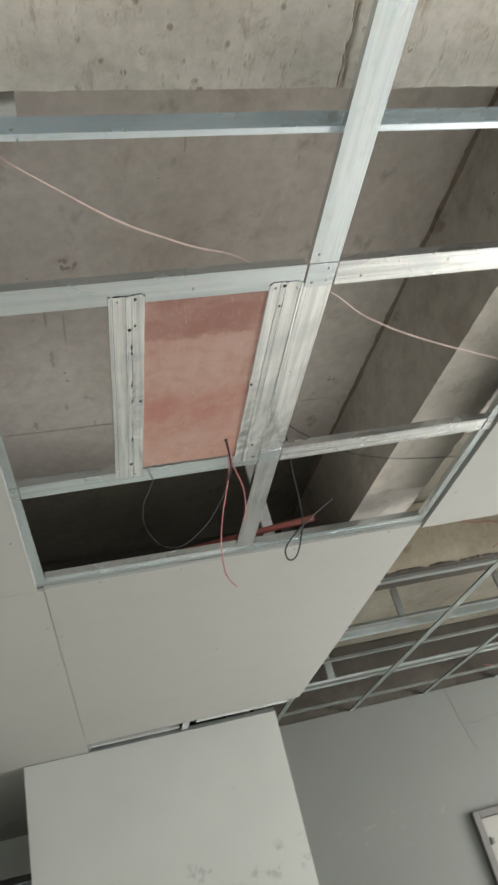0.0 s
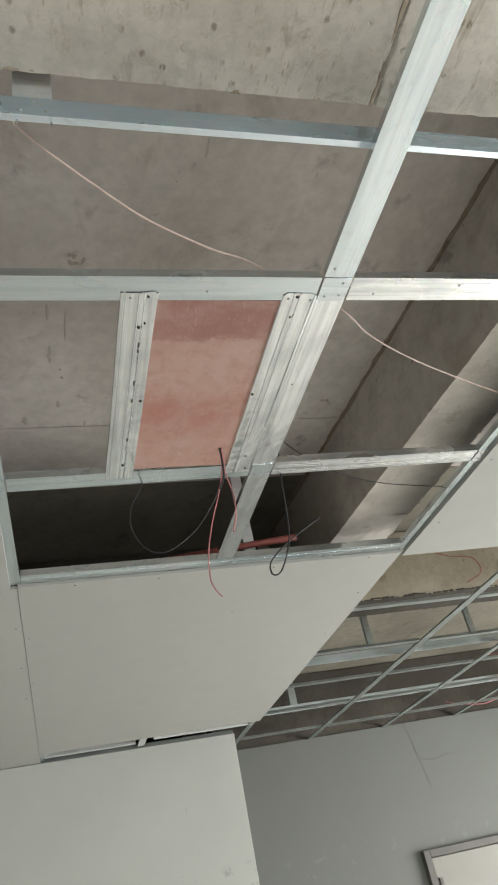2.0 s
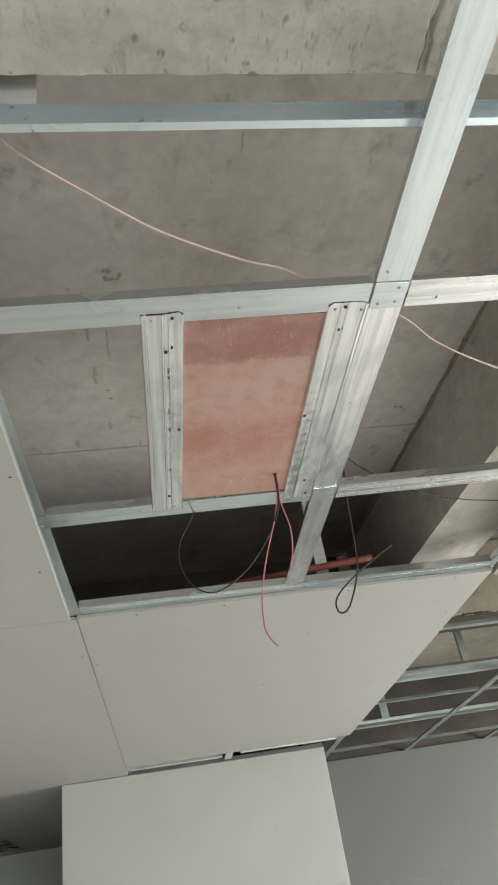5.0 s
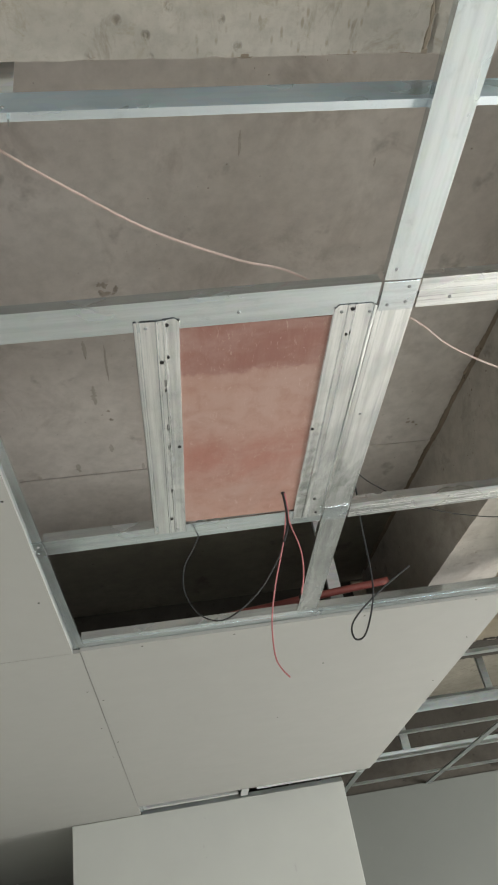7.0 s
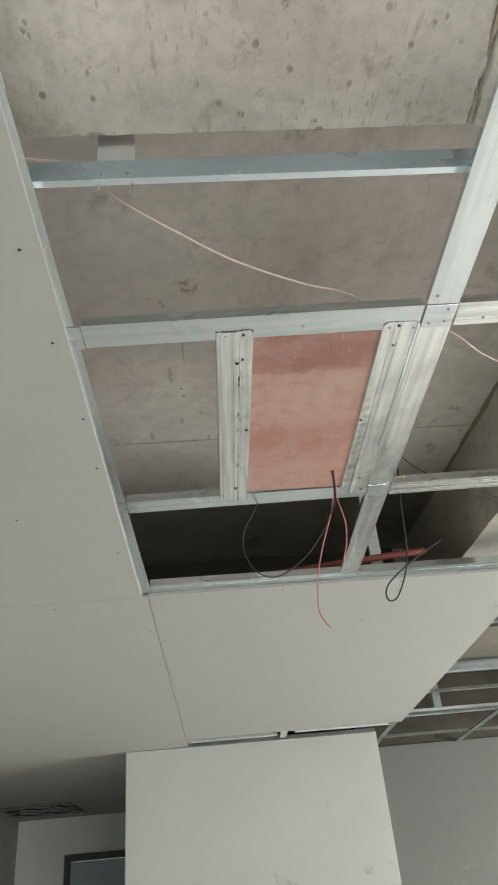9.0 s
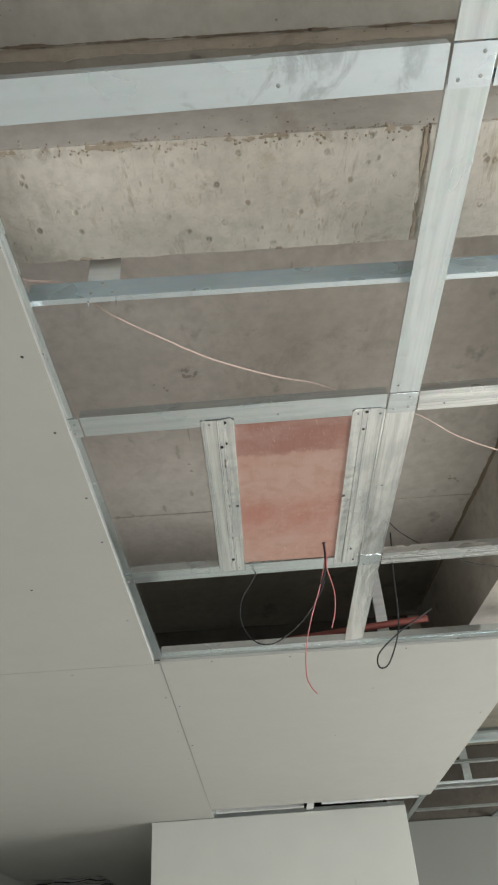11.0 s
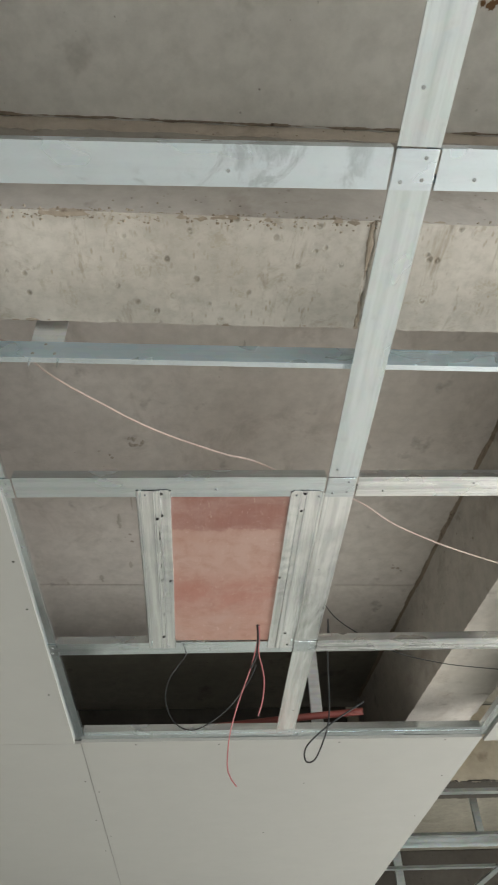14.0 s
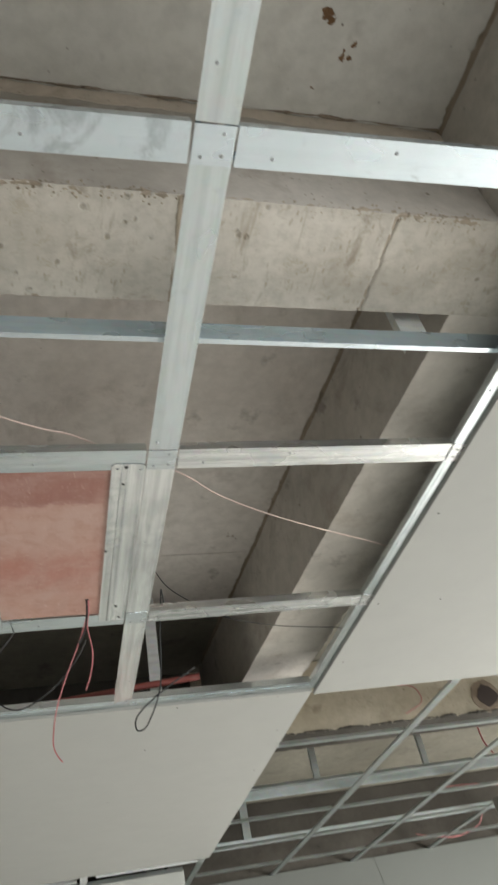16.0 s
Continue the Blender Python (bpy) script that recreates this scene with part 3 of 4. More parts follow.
def crust(parent, x0, x1, y, z, radius, seed, material, name="edge_crust", label="ragged brown cement crust", across=None):
    """An uneven line of torn cement along a beam, in the beam's own frame."""
    bm = bmesh.new()
    n = int((x1 - x0) / 0.004)
    rings = []
    for i in range(n + 1):
        x = x0 + (x1 - x0) * i / n
        r = radius * max(0.12, 0.65 + 1.3 * noise.noise(Vector((x * 13, seed, 0))) + 0.7 * noise.noise(Vector((x * 70, seed, 1))))
        c = y + 0.8 * radius * noise.noise(Vector((x * 20, seed, 2)))
        rings.append([bm.verts.new((x, c + r * math.cos(a) * (1 + 0.4 * noise.noise(Vector((x * 120, a, seed)))), z + r * 0.6 * math.sin(a))) for a in (2 * math.pi * k / 6 for k in range(6))])
    for a, b in zip(rings, rings[1:]):
        for k in range(6):
            bm.faces.new((a[k], b[k], b[(k + 1) % 6], a[(k + 1) % 6]))
    bm.faces.new(rings[0])
    bm.faces.new(rings[-1])
    if across is not None:
        for v in bm.verts:
            v.co = Vector((v.co.y + across * (v.co.x - 0.0975), v.co.x, v.co.z))
    return part(name, bm, material, parent, label)


fillet(bpy.data.objects["beam_2"], 3.55, 0.215, 1, 2.8708, 0.011, 6.0, DARK_CRUST)
crust(bpy.data.objects["beam_2"], 0.6, 3.5, 0.2165, 2.8690, 0.0050, 8.0, DARK_CRUST, "junction_crust", "dark brown crust where beam meets slab")
crust(bpy.data.objects["beam_1"], 1.2, 3.6, -0.0085, 2.8690, 0.0026, 12.0, DARK_CRUST, "junction_crust", "dark brown crack where beam meets slab")
crust(bpy.data.objects["beam_1"], 1.3, 3.4, 0.003, 2.5600, 0.0052, 15.0, CRUMB)
crust(bpy.data.objects["beam_1"], 1.3, 3.4, 0.1935, 2.5605, 0.0026, 18.0, CRUMB)
crust(bpy.data.objects["beam_1"], 0.003, 0.192, 2.336, 2.5595, 0.0040, 25.0, CRUMB, "joint_crust", "brown crumbly board joint", 0.02)
crust(bpy.data.objects["beam_1"], 0.003, 0.192, 2.682, 2.5600, 0.0045, 28.0, CRUMB, "joint_crust", "brown crumbly board joint", -0.04)
crust(bpy.data.objects["beam_3"], 0.15, 2.6, 0.002, 2.5600, 0.010, 21.0, SHADE_DIRT)


def crumbs(parent, x0, x1, y, z, count, spread, seed, material=CRUMB):
    """Small torn lumps of cement along a beam's lower edge."""
    rng = random.Random(seed)
    bm = bmesh.new()
    for _ in range(count):
        x = rng.uniform(x0, x1)
        if noise.noise(Vector((x * 6, seed, 0))) < -0.12:
            continue
        r = rng.uniform(0.0007, 0.0024)
        c = Vector((x, y + rng.gauss(0, spread), z - 0.3 * r))
        top = bm.verts.new(c + Vector((0, 0, -r)))
        rim = [bm.verts.new(c + Vector((r * rng.uniform(0.7, 1.5) * math.cos(a), r * rng.uniform(0.7, 1.3) * math.sin(a), rng.uniform(0, 0.5) * r))) for a in (2 * math.pi * k / 6 for k in range(6))]
        for k in range(6):
            bm.faces.new((rim[k], rim[(k + 1) % 6], top))
        bm.faces.new(rim[::-1])
    return tagged(part("edge_crumbs", bm, material, parent, "crumbly torn cement lumps"), kind="stuff")


crumbs(bpy.data.objects["beam_1"], 1.45, 3.2, 0.004, 2.559, 800, 0.0065, 5)
crumbs(bpy.data.objects["beam_1"], 1.45, 3.2, 0.007, 2.559, 350, 0.006, 15, DARK_CRUST)
crumbs(bpy.data.objects["beam_3"], 0.25, 2.4, 0.006, 2.556, 420, 0.012, 7, SHADE_DIRT)


# ---- suspended framework ----
def profile(length, m, style="plain", material=ZINC, seed=0.0, label="", tabs=(), screws=(), name="ceiling_profile", group="ceiling frame"):
    ob = part(name, extrude(SECTIONS[style], length, wave=0.0005 if style == "ribbed" else 0.0006, seed=seed), material, at=m)
    soften(ob, 9)
    tagged(ob, label or "galvanised steel ceiling channel screwed into the frame", "metal profile", group)
    for lo, hi in tabs:
        part("joint_tab", boxes(((lo[0], lo[1], -0.0018), (hi[0], hi[1], -0.0006)), bevel=0.0003), material, ob, "thin lapped steel tab")
    for x, y, z, dark in screws or ((0.045, 0.005, 0, False), (length - 0.05, -0.006, 0, False)):
        s = new("screw", HEAD_DARK if dark else HEAD_ZINC)
        s.parent = ob
        s.matrix_basis = Matrix.Translation((x, y, z))
    return ob


def along_y(x, y0, y1, z=ZB, **k):
    return profile(y1 - y0, pose(x, y0, z, 0, 0, 90), **k)


def along_x(x0, x1, y, z=ZB, **k):
    return profile(x1 - x0, pose(x0, y, z), **k)


MX = -0.003
for n, (y0, y1, marks) in enumerate(((-4.49, -0.6405, [(3.78, 0.011, 0, False)]), (-0.6385, -0.0255, [(0.594, 0.014, 0, False)]), (-0.0235, 0.584, [(0.30, 0.008, 0, False)]), (0.586, 1.118, [(0.4, -0.01, 0, False)]))):
    along_y(MX, y0, y1, seed=3.0 + n, label="galvanised steel main channel crossing the ceiling opening", style="plain" if n > 1 else "flat", material=ZINC_OLD if n > 1 else ZINC, screws=marks)
profile(4.075, pose(-0.6855, -2.9, ZB, 0, 0, 89.2), seed=9.0, label="galvanised steel edge channel half hidden by the gypsum board", screws=[(2.72, -0.018, 0, False), (3.1, -0.02, 0, False)])
along_y(0.6255, -4.49, 1.175, seed=14.0, screws=[(3.75, 0.019, 0, False), (4.3, 0.018, 0, False), (4.82, 0.02, 0, False), (5.3, 0.019, 0, False)], label="galvanised steel edge channel half hidden by the gypsum board")
CROSS = ((-0.611, "flat", "flat", ZINC_HANDLED, ZINC_BLUE), (0.004, "flat", "ribbed", ZINC, ZINC_WORN), (0.613, "flat", "ribbed", ZINC, ZINC_WORN))
for row, (y, left, right, ml, mr) in enumerate(CROSS):
    profile(0.5735, pose(-0.6070, y + 0.0115, ZB, 0, 0, -1.15), style=left, material=ml, seed=20.0 + row, label="galvanised steel cross channel between edge and main channels",
            tabs=[((-0.030, -0.027), (-0.002, 0.027)), ((0.577, -0.027), (0.630, 0.027))],
            screws=[(-0.016, 0.014, -0.0018, False), (-0.012, -0.012, -0.0018, False), (-0.022, 0.002, -0.0018, False), (0.589, 0.016, -0.0018, False), (0.616, 0.013, -0.0018, False), (0.616, -0.016, -0.0018, False), (0.37, 0.006, 0, False)])
    profile(0.569, pose(0.0275, y - 0.0012, ZB, 0, 0, -1.15), style=right, material=mr, seed=30.0 + row, label="scratched ribbed galvanised steel cross channel" if right == "ribbed" else "galvanised steel cross channel between main and edge channels",
            tabs=[((0.572, -0.027), (0.600, 0.027))], screws=[(0.05, 0.012, 0, False), (0.585, -0.012, -0.0013, False), (0.585, 0.012, -0.0013, False), (0.22, -0.010, 0, False)])
along_x(-0.6005, 0.596, 1.1475, seed=41.0, label="galvanised steel channel at the board edge", screws=[(0.03, -0.015, 0, False), (0.61, -0.014, 0, False), (1.15, -0.01, 0, False)])


def omega(x, width, seed, flip):
    """A hat profile laid flat under the frame: clipped corners, rolled edges, ribs that run out at the ends, dented between."""
    h = width / 2
    prof = [(-h, 0.0026), (-h + 0.0010, 0.0004), (-h + 0.0026, 0), (-h + 0.0050, 0), (-h + 0.0060, 0.0034), (-h + 0.0084, 0.0034), (-h + 0.0098, 0.0002), (-0.0150, 0.0002), (-0.0070, 0.0004), (-0.0020, 0.0004), (-0.0008, -0.0024),
            (0.0012, -0.0024), (0.0024, 0.0004), (0.0062, 0.0006), (0.0086, 0.0006), (0.0098, -0.0032), (0.0122, -0.0032), (0.0136, 0.0004), (0.0190, 0.0004), (0.0255, 0.0002), (h - 0.0014, 0.0004), (h, 0.0024)]
    bm = bmesh.new()
    length, count = 0.602, 121
    rings = []
    for i in range(count):
        u = length * i / (count - 1)
        run = min(1.0, u / 0.012, (length - u) / 0.012)
        ring = []
        for y, z in prof:
            dent = 0.0007 * noise.noise(Vector((u * 9, y * 30, seed))) * run
            if y > 0.003:
                dent += 0.0007 * run * noise.noise(Vector((u * 42, y * 55, seed + 3)))
            clip = 0.009 * max(0.0, abs(y) / h - 0.78) / 0.22 + (0.010 * (0.5 - y / width) if flip else 0.0)
            back = clip if i == 0 else 0.0
            ring.append((u + back, (-y if flip else y) + 0.0006 * noise.noise(Vector((u * 5, seed, 1))), z * (0.3 + 0.7 * run) + dent))
        rings.append(([bm.verts.new(p) for p in ring], [bm.verts.new((p[0], p[1], p[2] + 0.0007)) for p in ring]))
    n = len(prof)
    for (a, c), (b, d) in zip(rings, rings[1:]):
        for k in range(n - 1):
            bm.faces.new((a[k], a[k + 1], b[k + 1], b[k]))
            bm.faces.new((c[k], d[k], d[k + 1], c[k + 1]))
        bm.faces.new((a[0], b[0], d[0], c[0]))
        bm.faces.new((a[-1], c[-1], d[-1], b[-1]))
    for a, c in (rings[0], rings[-1]):
        for k in range(n - 1):
            bm.faces.new((a[k], c[k], c[k + 1], a[k + 1]))
    ob = part("hat_profile", bm, ZINC_OLD, at=pose(x, 0.014, ZB - 0.0018, 0, 0, 90))
    soften(ob, 30)
    return tagged(ob, "dented galvanised steel hat profile beside the plywood panel", "metal profile", "hat profiles")


def embossing(hat, offset, seed):
    """A broken row of short pressed dashes in the middle of a hat profile."""
    rng = random.Random(seed)
    x = 0.13
    while x < 0.47:
        step = rng.uniform(0.006, 0.013)
        # about one dash in five is dark, shade put in by colour
        part("pressed_dash", boxes(((x, offset, -0.0011), (x + step, offset + 0.0015, 0.0008)), bevel=0.0003), ZINC_OLD if rng.random() < 0.8 else DARK_FRAME, hat)
        x += step + rng.uniform(0.006, 0.02)


hat_left = omega(-0.3535, 0.066, 51.0, True)
for x, y, d in ((-0.369, 0.030, 0), (-0.339, 0.027, 1), (-0.340, 0.092, 1), (-0.349, 0.103, 1), (-0.328, 0.319, 1), (-0.349, 0.56, 1), (-0.338, 0.605, 0)):
    screw(hat_left, x, y, ZB - 0.0020, bool(d))
hat_right = omega(-0.0640, 0.066, 57.0, False)
embossing(hat_left, -0.0080, 2)
for x, y, d in ((-0.085, 0.027, 0), (-0.069, 0.023, 1), (-0.042, 0.03, 0), (-0.071, 0.074, 1), (-0.093, 0.306, 1), (-0.058, 0.545, 1), (-0.048, 0.60, 1)):
    screw(hat_right, x, y, ZB - 0.0020, bool(d))


def plywood_panel():
    bm = bmesh.new()
    box(bm, (-0.322, 0.036, 2.4645), (-0.080, 0.583, 2.4735), 0.0006)
    return tagged(part("plywood_panel", bm, PLY), "red-faced plywood backing panel with a drilled cable hole", "panel")


ply = plywood_panel()


def ring_hole(x, y, z):
    bm = bmesh.new()
    r = bmesh.ops.create_cone(bm, cap_ends=True, segments=12, radius1=0.0048, radius2=0.0044, depth=0.0012)
    for v in r["verts"]:
        v.co += Vector((x, y, z))
    # a dark disc on the sheet gives the hole its inner shade
    part("cable_hole", bm, HOLE_DARK, ply, "dark disc for the drilled cable hole")


ring_hole(-0.126, 0.513, 2.4645)


def carrier(x0, x1, y, m=None, z=2.4857):
    """A channel on its side on top of the main channels: ribbed upright web, lower and upper flange."""
    line = [(0.013, 0.038), (-0.001, 0.038), (-0.001, 0.0280), (-0.0008, 0.0262), (-0.0008, 0.0145), (-0.001, 0.0125), (0, 0.0), (0.0105, 0.0012)]
    bm = extrude(thick(line, -0.0007), x1 - x0, 0.03, 0.0006, y * 13)
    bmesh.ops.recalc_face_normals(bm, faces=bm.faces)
    # downward faces get the paler steel, a lit underside by colour
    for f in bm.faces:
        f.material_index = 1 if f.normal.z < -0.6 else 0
    ob = part("carrier_channel", bm, [m or CARRIER_WEB_SHADE, m or ZINC_BLUE], at=pose(x0, y, z))
    soften(ob)
    return tagged(ob, "bright galvanised carrier channel lying across the frame", "metal profile", "carrier channels")


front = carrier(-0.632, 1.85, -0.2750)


def hanger(x, y, z0, z1, width=0.052, lean=0.0, tails=True, label="", material=ZINC_DULL):
    """A bent steel hanger strip from a carrier up to the slab, its cut tails poking below."""
    bm = bmesh.new()
    h = width / 2
    box(bm, (-h, 0.0, z0), (h, 0.0012, z1))
    box(bm, (-h, 0.0013, z0 + 0.004), (-h + 0.0012, 0.018, z1))
    box(bm, (-h, 0.0, z1), (h, 0.03, z1 + 0.0012))
    ob = part("hanger_strip", bm, material, at=pose(x, y, 0, 0, lean, 0))
    tagged(ob, label or "galvanised steel hanger strip fixed to the slab", "hanger", "hangers")
    if tails:
        for sx in (-0.022, 0.022):
            tb = bmesh.new()
            vs = [tb.verts.new(p) for p in ((sx - 0.004, 0.0, z0 + 0.02), (sx + 0.004, 0.0, z0 + 0.02), (sx + 0.0015, 0, z0 - 0.021), (sx - 0.004, 0.0014, z0 + 0.02), (sx + 0.004, 0.0014, z0 + 0.02), (sx + 0.0015, 0.0014, z0 - 0.021))]
            for f in ((0, 1, 2), (5, 4, 3), (0, 3, 4, 1), (1, 4, 5, 2), (2, 5, 3, 0)):
                tb.faces.new([vs[i] for i in f])
            part("pointed_tail", tb, ZINC, ob, "cut pointed steel tail")
    return ob


hanger(-0.516, -0.2718, 2.4860, 2.8695)
for sx, sz in ((-0.533, 2.494), (-0.516, 2.517), (-0.499, 2.494)):
    s = new("screw", HEAD_ZINC)
    s.parent = front
    s.matrix_basis = front.matrix_basis.inverted() @ pose(sx, -0.2764, sz, -90, 0, 0)
hanger(0.437, -0.2718, 2.4860, 2.8695, tails=False)
carrier(-0.60, 0.62, 1.222, ZINC)
hanger(0.118, 1.2395, 2.4860, 2.8685, 0.036, tails=False)

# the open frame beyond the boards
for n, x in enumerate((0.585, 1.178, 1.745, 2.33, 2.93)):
    along_y(x, 1.215, 4.245, style="low", material=SHADE_ZINC, seed=60.0 + n, group="far ceiling frame", label="thin galvanised channel of the open ceiling frame")
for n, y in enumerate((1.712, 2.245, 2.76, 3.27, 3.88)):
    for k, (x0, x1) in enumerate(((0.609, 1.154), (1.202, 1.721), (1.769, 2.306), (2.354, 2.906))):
        along_x(x0, x1, y + 0.012 * (k % 2), style="thin", material=SHADE_ZINC, seed=70.0 + 5 * n + k, group="far ceiling frame", label="thin galvanised cross channel of the open ceiling frame")
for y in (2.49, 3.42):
    carrier(0.64, 3.6, y, SHADE_ZINC)
hanger(1.03, 2.5065, 2.4860, 2.8685, 0.032, tails=False, material=SHADE_ZINC)
hanger(1.62, 2.5065, 2.4860, 2.8685, 0.03, tails=False, material=SHADE_ZINC)
hanger(0.86, 3.4365, 2.4860, 2.8685, 0.045, tails=False, material=SHADE_ZINC)
along_y(-0.055, 3.30, 3.583, z=2.4600, style="slim", material=ZINC_DULL, seed=99.0, label="galvanised channel end showing in the gap above the column")
carrier(0.01, 0.60, 3.475, ZINC_DULL, z=2.4625)
along_x(-0.60, -0.09, 3.52, z=2.4632, style="slim", material=ZINC_DULL, seed=104.0, label="dull galvanised channel in the gap above the column")


along_x(-0.61, 0.498, 3.615, z=2.4525, style="slim", material=SHADE_ZINC, seed=101.0, label="galvanised track along the top of the column")


# ---- gypsum boards ----
def board(x0, x1, y0, y1, screws=(), label="", z=2.4530):
    """A gypsum board whose cut edges wander by a millimetre."""
    seed = x0 * 7.1 + y0 * 3.3
    corners = [(x0, y0), (x1, y0), (x1, y1), (x0, y1)]
    rim = []
    for (ax, ay), (bx, by) in zip(corners, corners[1:] + corners[:1]):
        length = math.hypot(bx - ax, by - ay)
        n = max(2, int(length / 0.03))
        inward = (-(by - ay) / length, (bx - ax) / length)
        for k in range(n):
            u = k / n
            d = 0.0 if k == 0 else 0.0001 + 0.0006 * abs(noise.noise(Vector((u * length * 9, seed, 1)))) + 0.0012 * max(0.0, noise.noise(Vector((u * length * 31, seed, 5))) - 0.15)
            rim.append((ax + (bx - ax) * u + inward[0] * d, ay + (by - ay) * u + inward[1] * d))
    bm = bmesh.new()
    low = [bm.verts.new((x, y, z)) for x, y in rim]
    high = [bm.verts.new((x, y, z + 0.0095)) for x, y in rim]
    bm.faces.new(low[::-1])
    bm.faces.new(high)
    for k in range(len(rim)):
        q = (k + 1) % len(rim)
        bm.faces.new((low[k], low[q], high[q], high[k])).material_index = 1
    ob = part("gypsum_board", bm, [GYPSUM, GYPSUM_CORE])
    tagged(ob, label or "pale grey paper-faced gypsum board screwed under the frame", "ceiling board", "gypsum boards")
    for x, y in screws:
        screw(ob, x, y, z + 0.0004, True)
    return ob


board(-0.6108, 0.6135, 1.1725, 3.372, [(-0.45, 1.195), (-0.2, 1.2), (0.17, 1.197), (0.5, 1.19), (0.57, 1.5), (0.572, 1.93), (-0.596, 1.6), (-0.597, 2.1), (0.1, 1.55), (0.0, 2.1)],
      "whole gypsum board beyond the opening, pale grey paper face")
board(-1.853, -0.6310, -1.25, 1.181, [(-0.662, -0.187), (-0.657, 0.014), (-0.645, 0.236), (-0.647, 0.419), (-0.868, 0.632), (-0.66, -0.45), (-1.1, 0.2), (-1.2, 0.63), (-0.66, 0.85)])
board(-1.833, -0.6128, 1.1822, 3.583, [(-0.633, 1.5), (-0.635, 1.9), (-1.2, 1.24), (-0.9, 1.23), (-0.634, 2.3)])
along_y(-0.6118, 1.20, 3.58, style="slim", seed=130.0, label="galvanised channel behind the board joint")
for x0, y0, x1, y1, owner in ((-0.6124, 1.183, -0.6112, 3.37, "gypsum_board"), (-1.85, 1.1808, -0.634, 1.1824, "gypsum_board.001")):
    part("joint_paper", boxes(((x0, y0, 2.4548), (x1, y1, 2.4590))), GYPSUM_CORE, bpy.data.objects[owner], "torn paper edge in the board joint")
board(-2.268, -1.8555, -1.25, 1.181)
board(-2.268, -1.8345, 1.1822, 3.583)
board(-2.268, -0.9745, 3.586, 5.44)
board(-1.62, -0.9745, 5.443, 6.398)
board(-2.268, -1.623, 6.12, 6.398)
board(0.6265, 1.845, -1.24, 1.2015, [(0.658, 0.195), (0.652, 0.61), (0.841, 0.608), (0.66, -0.17), (0.66, 0.97), (0.89, 0.19), (0.66, -0.45)])
board(1.8475, 3.06, -1.24, 1.2015)
board(3.0625, 4.495, -1.24, 1.2015)
# the closed ceiling behind the walk: unseen boards added to keep light out above
for x in (-1.854, 1.846, 3.061):
    along_y(x, -4.49, 1.195, style="slim", seed=120.0 + x, label="galvanised channel hidden above the board joint")
for x0, x1 in ((-2.268, -1.8555), (-1.853, -0.6375), (0.6265, 1.845), (1.8475, 3.06), (3.0625, 4.495)):
    board(x0, x1, -2.9, -1.2525)
    board(x0, x1, -4.498, -2.9025)
board(-0.635, 0.624, -2.9, -1.245)
along_x(-0.60, 0.60, -1.222, seed=111.0, label="unseen galvanised steel cross channel added at the edge of the closed boards")
board(-0.635, 0.624, -4.4995, -2.9025)


def torn_paper():
    """Torn strips hanging in the broken corner of the far ceiling."""
    random.seed(4)
    for n in range(4):
        y = 5.5 + 0.16 * n
        bm = bmesh.new()
        prev = None
        for k in range(9):
            x = -2.2 + 0.07 * k
            z = 2.462 - 0.02 * abs(math.sin(k * 0.9 + n)) + 0.004 * random.random()
            pair = [bm.verts.new((x, y + 0.02 * random.random() + d, z + e)) for d, e in ((0, 0), (0.05, 0.01), (0.05, 0.014), (0, 0.004))]
            if prev:
                for i in range(4):
                    bm.faces.new((prev[i], prev[(i + 1) % 4], pair[(i + 1) % 4], pair[i]))
            prev = pair
        tagged(part("torn_strip", bm, HOLE_DARK if n % 2 else GYPSUM), "torn strip hanging from the broken far ceiling", "debris", "torn ceiling strips")


torn_paper()


# ---- cables ----
def cable(name, points, radius, material, label, oval=1.0, group=""):
    return tagged(part(name, tube(points, radius, oval=oval), material), label, "cable", group)


# twin clear-sheathed wire lying over the frame
TWIN = [(-0.72, -0.30, 2.535), (-0.636, -0.268, 2.546), (-0.58, -0.258, 2.541), (-0.515, -0.222, 2.506), (-0.436, -0.165, 2.50), (-0.348, -0.104, 2.499), (-0.235, -0.049, 2.499), (-0.172, -0.028, 2.499), (-0.108, 0.008, 2.499),
        (0.045, 0.087, 2.499), (0.137, 0.164, 2.50), (0.262, 0.238, 2.50), (0.428, 0.315, 2.50), (0.583, 0.381, 2.50), (0.68, 0.43, 2.497)]
twin = cable("speaker_wire", [(x, y - 0.0009, z) for x, y, z in TWIN], 0.00095, WIRE_CLEAR, "pinkish clear twin wire draped over the channels")
part("second_core", tube([(x, y + 0.0009, z) for x, y, z in TWIN], 0.0010), WIRE_CLEAR, twin)

drop = cable("hanging_wire", [(-0.126, 0.513, 2.478), (-0.126, 0.512, 2.44), (-0.134, 0.507, 2.40), (-0.150, 0.5, 2.345), (-0.178, 0.5, 2.27), (-0.198, 0.5, 2.20), (-0.204, 0.5, 2.14), (-0.198, 0.5, 2.115), (-0.186, 0.5, 2.097)], 0.0014, WIRE_RED, "long red wire hanging bare-ended from the plywood hole")
part("black_sheath", tube([(-0.127, 0.512, 2.476), (-0.1275, 0.5105, 2.43), (-0.133, 0.503, 2.385), (-0.148, 0.4985, 2.348)], 0.0024), WIRE_BLACK, drop, "black outer sheath")
cable("hanging_wire", [(-0.1225, 0.514, 2.476), (-0.1235, 0.513, 2.43), (-0.128, 0.503, 2.39), (-0.119, 0.503, 2.33), (-0.124, 0.503, 2.28), (-0.136, 0.503, 2.242)], 0.0015, WIRE_RED, "short red wire hanging from the plywood hole")
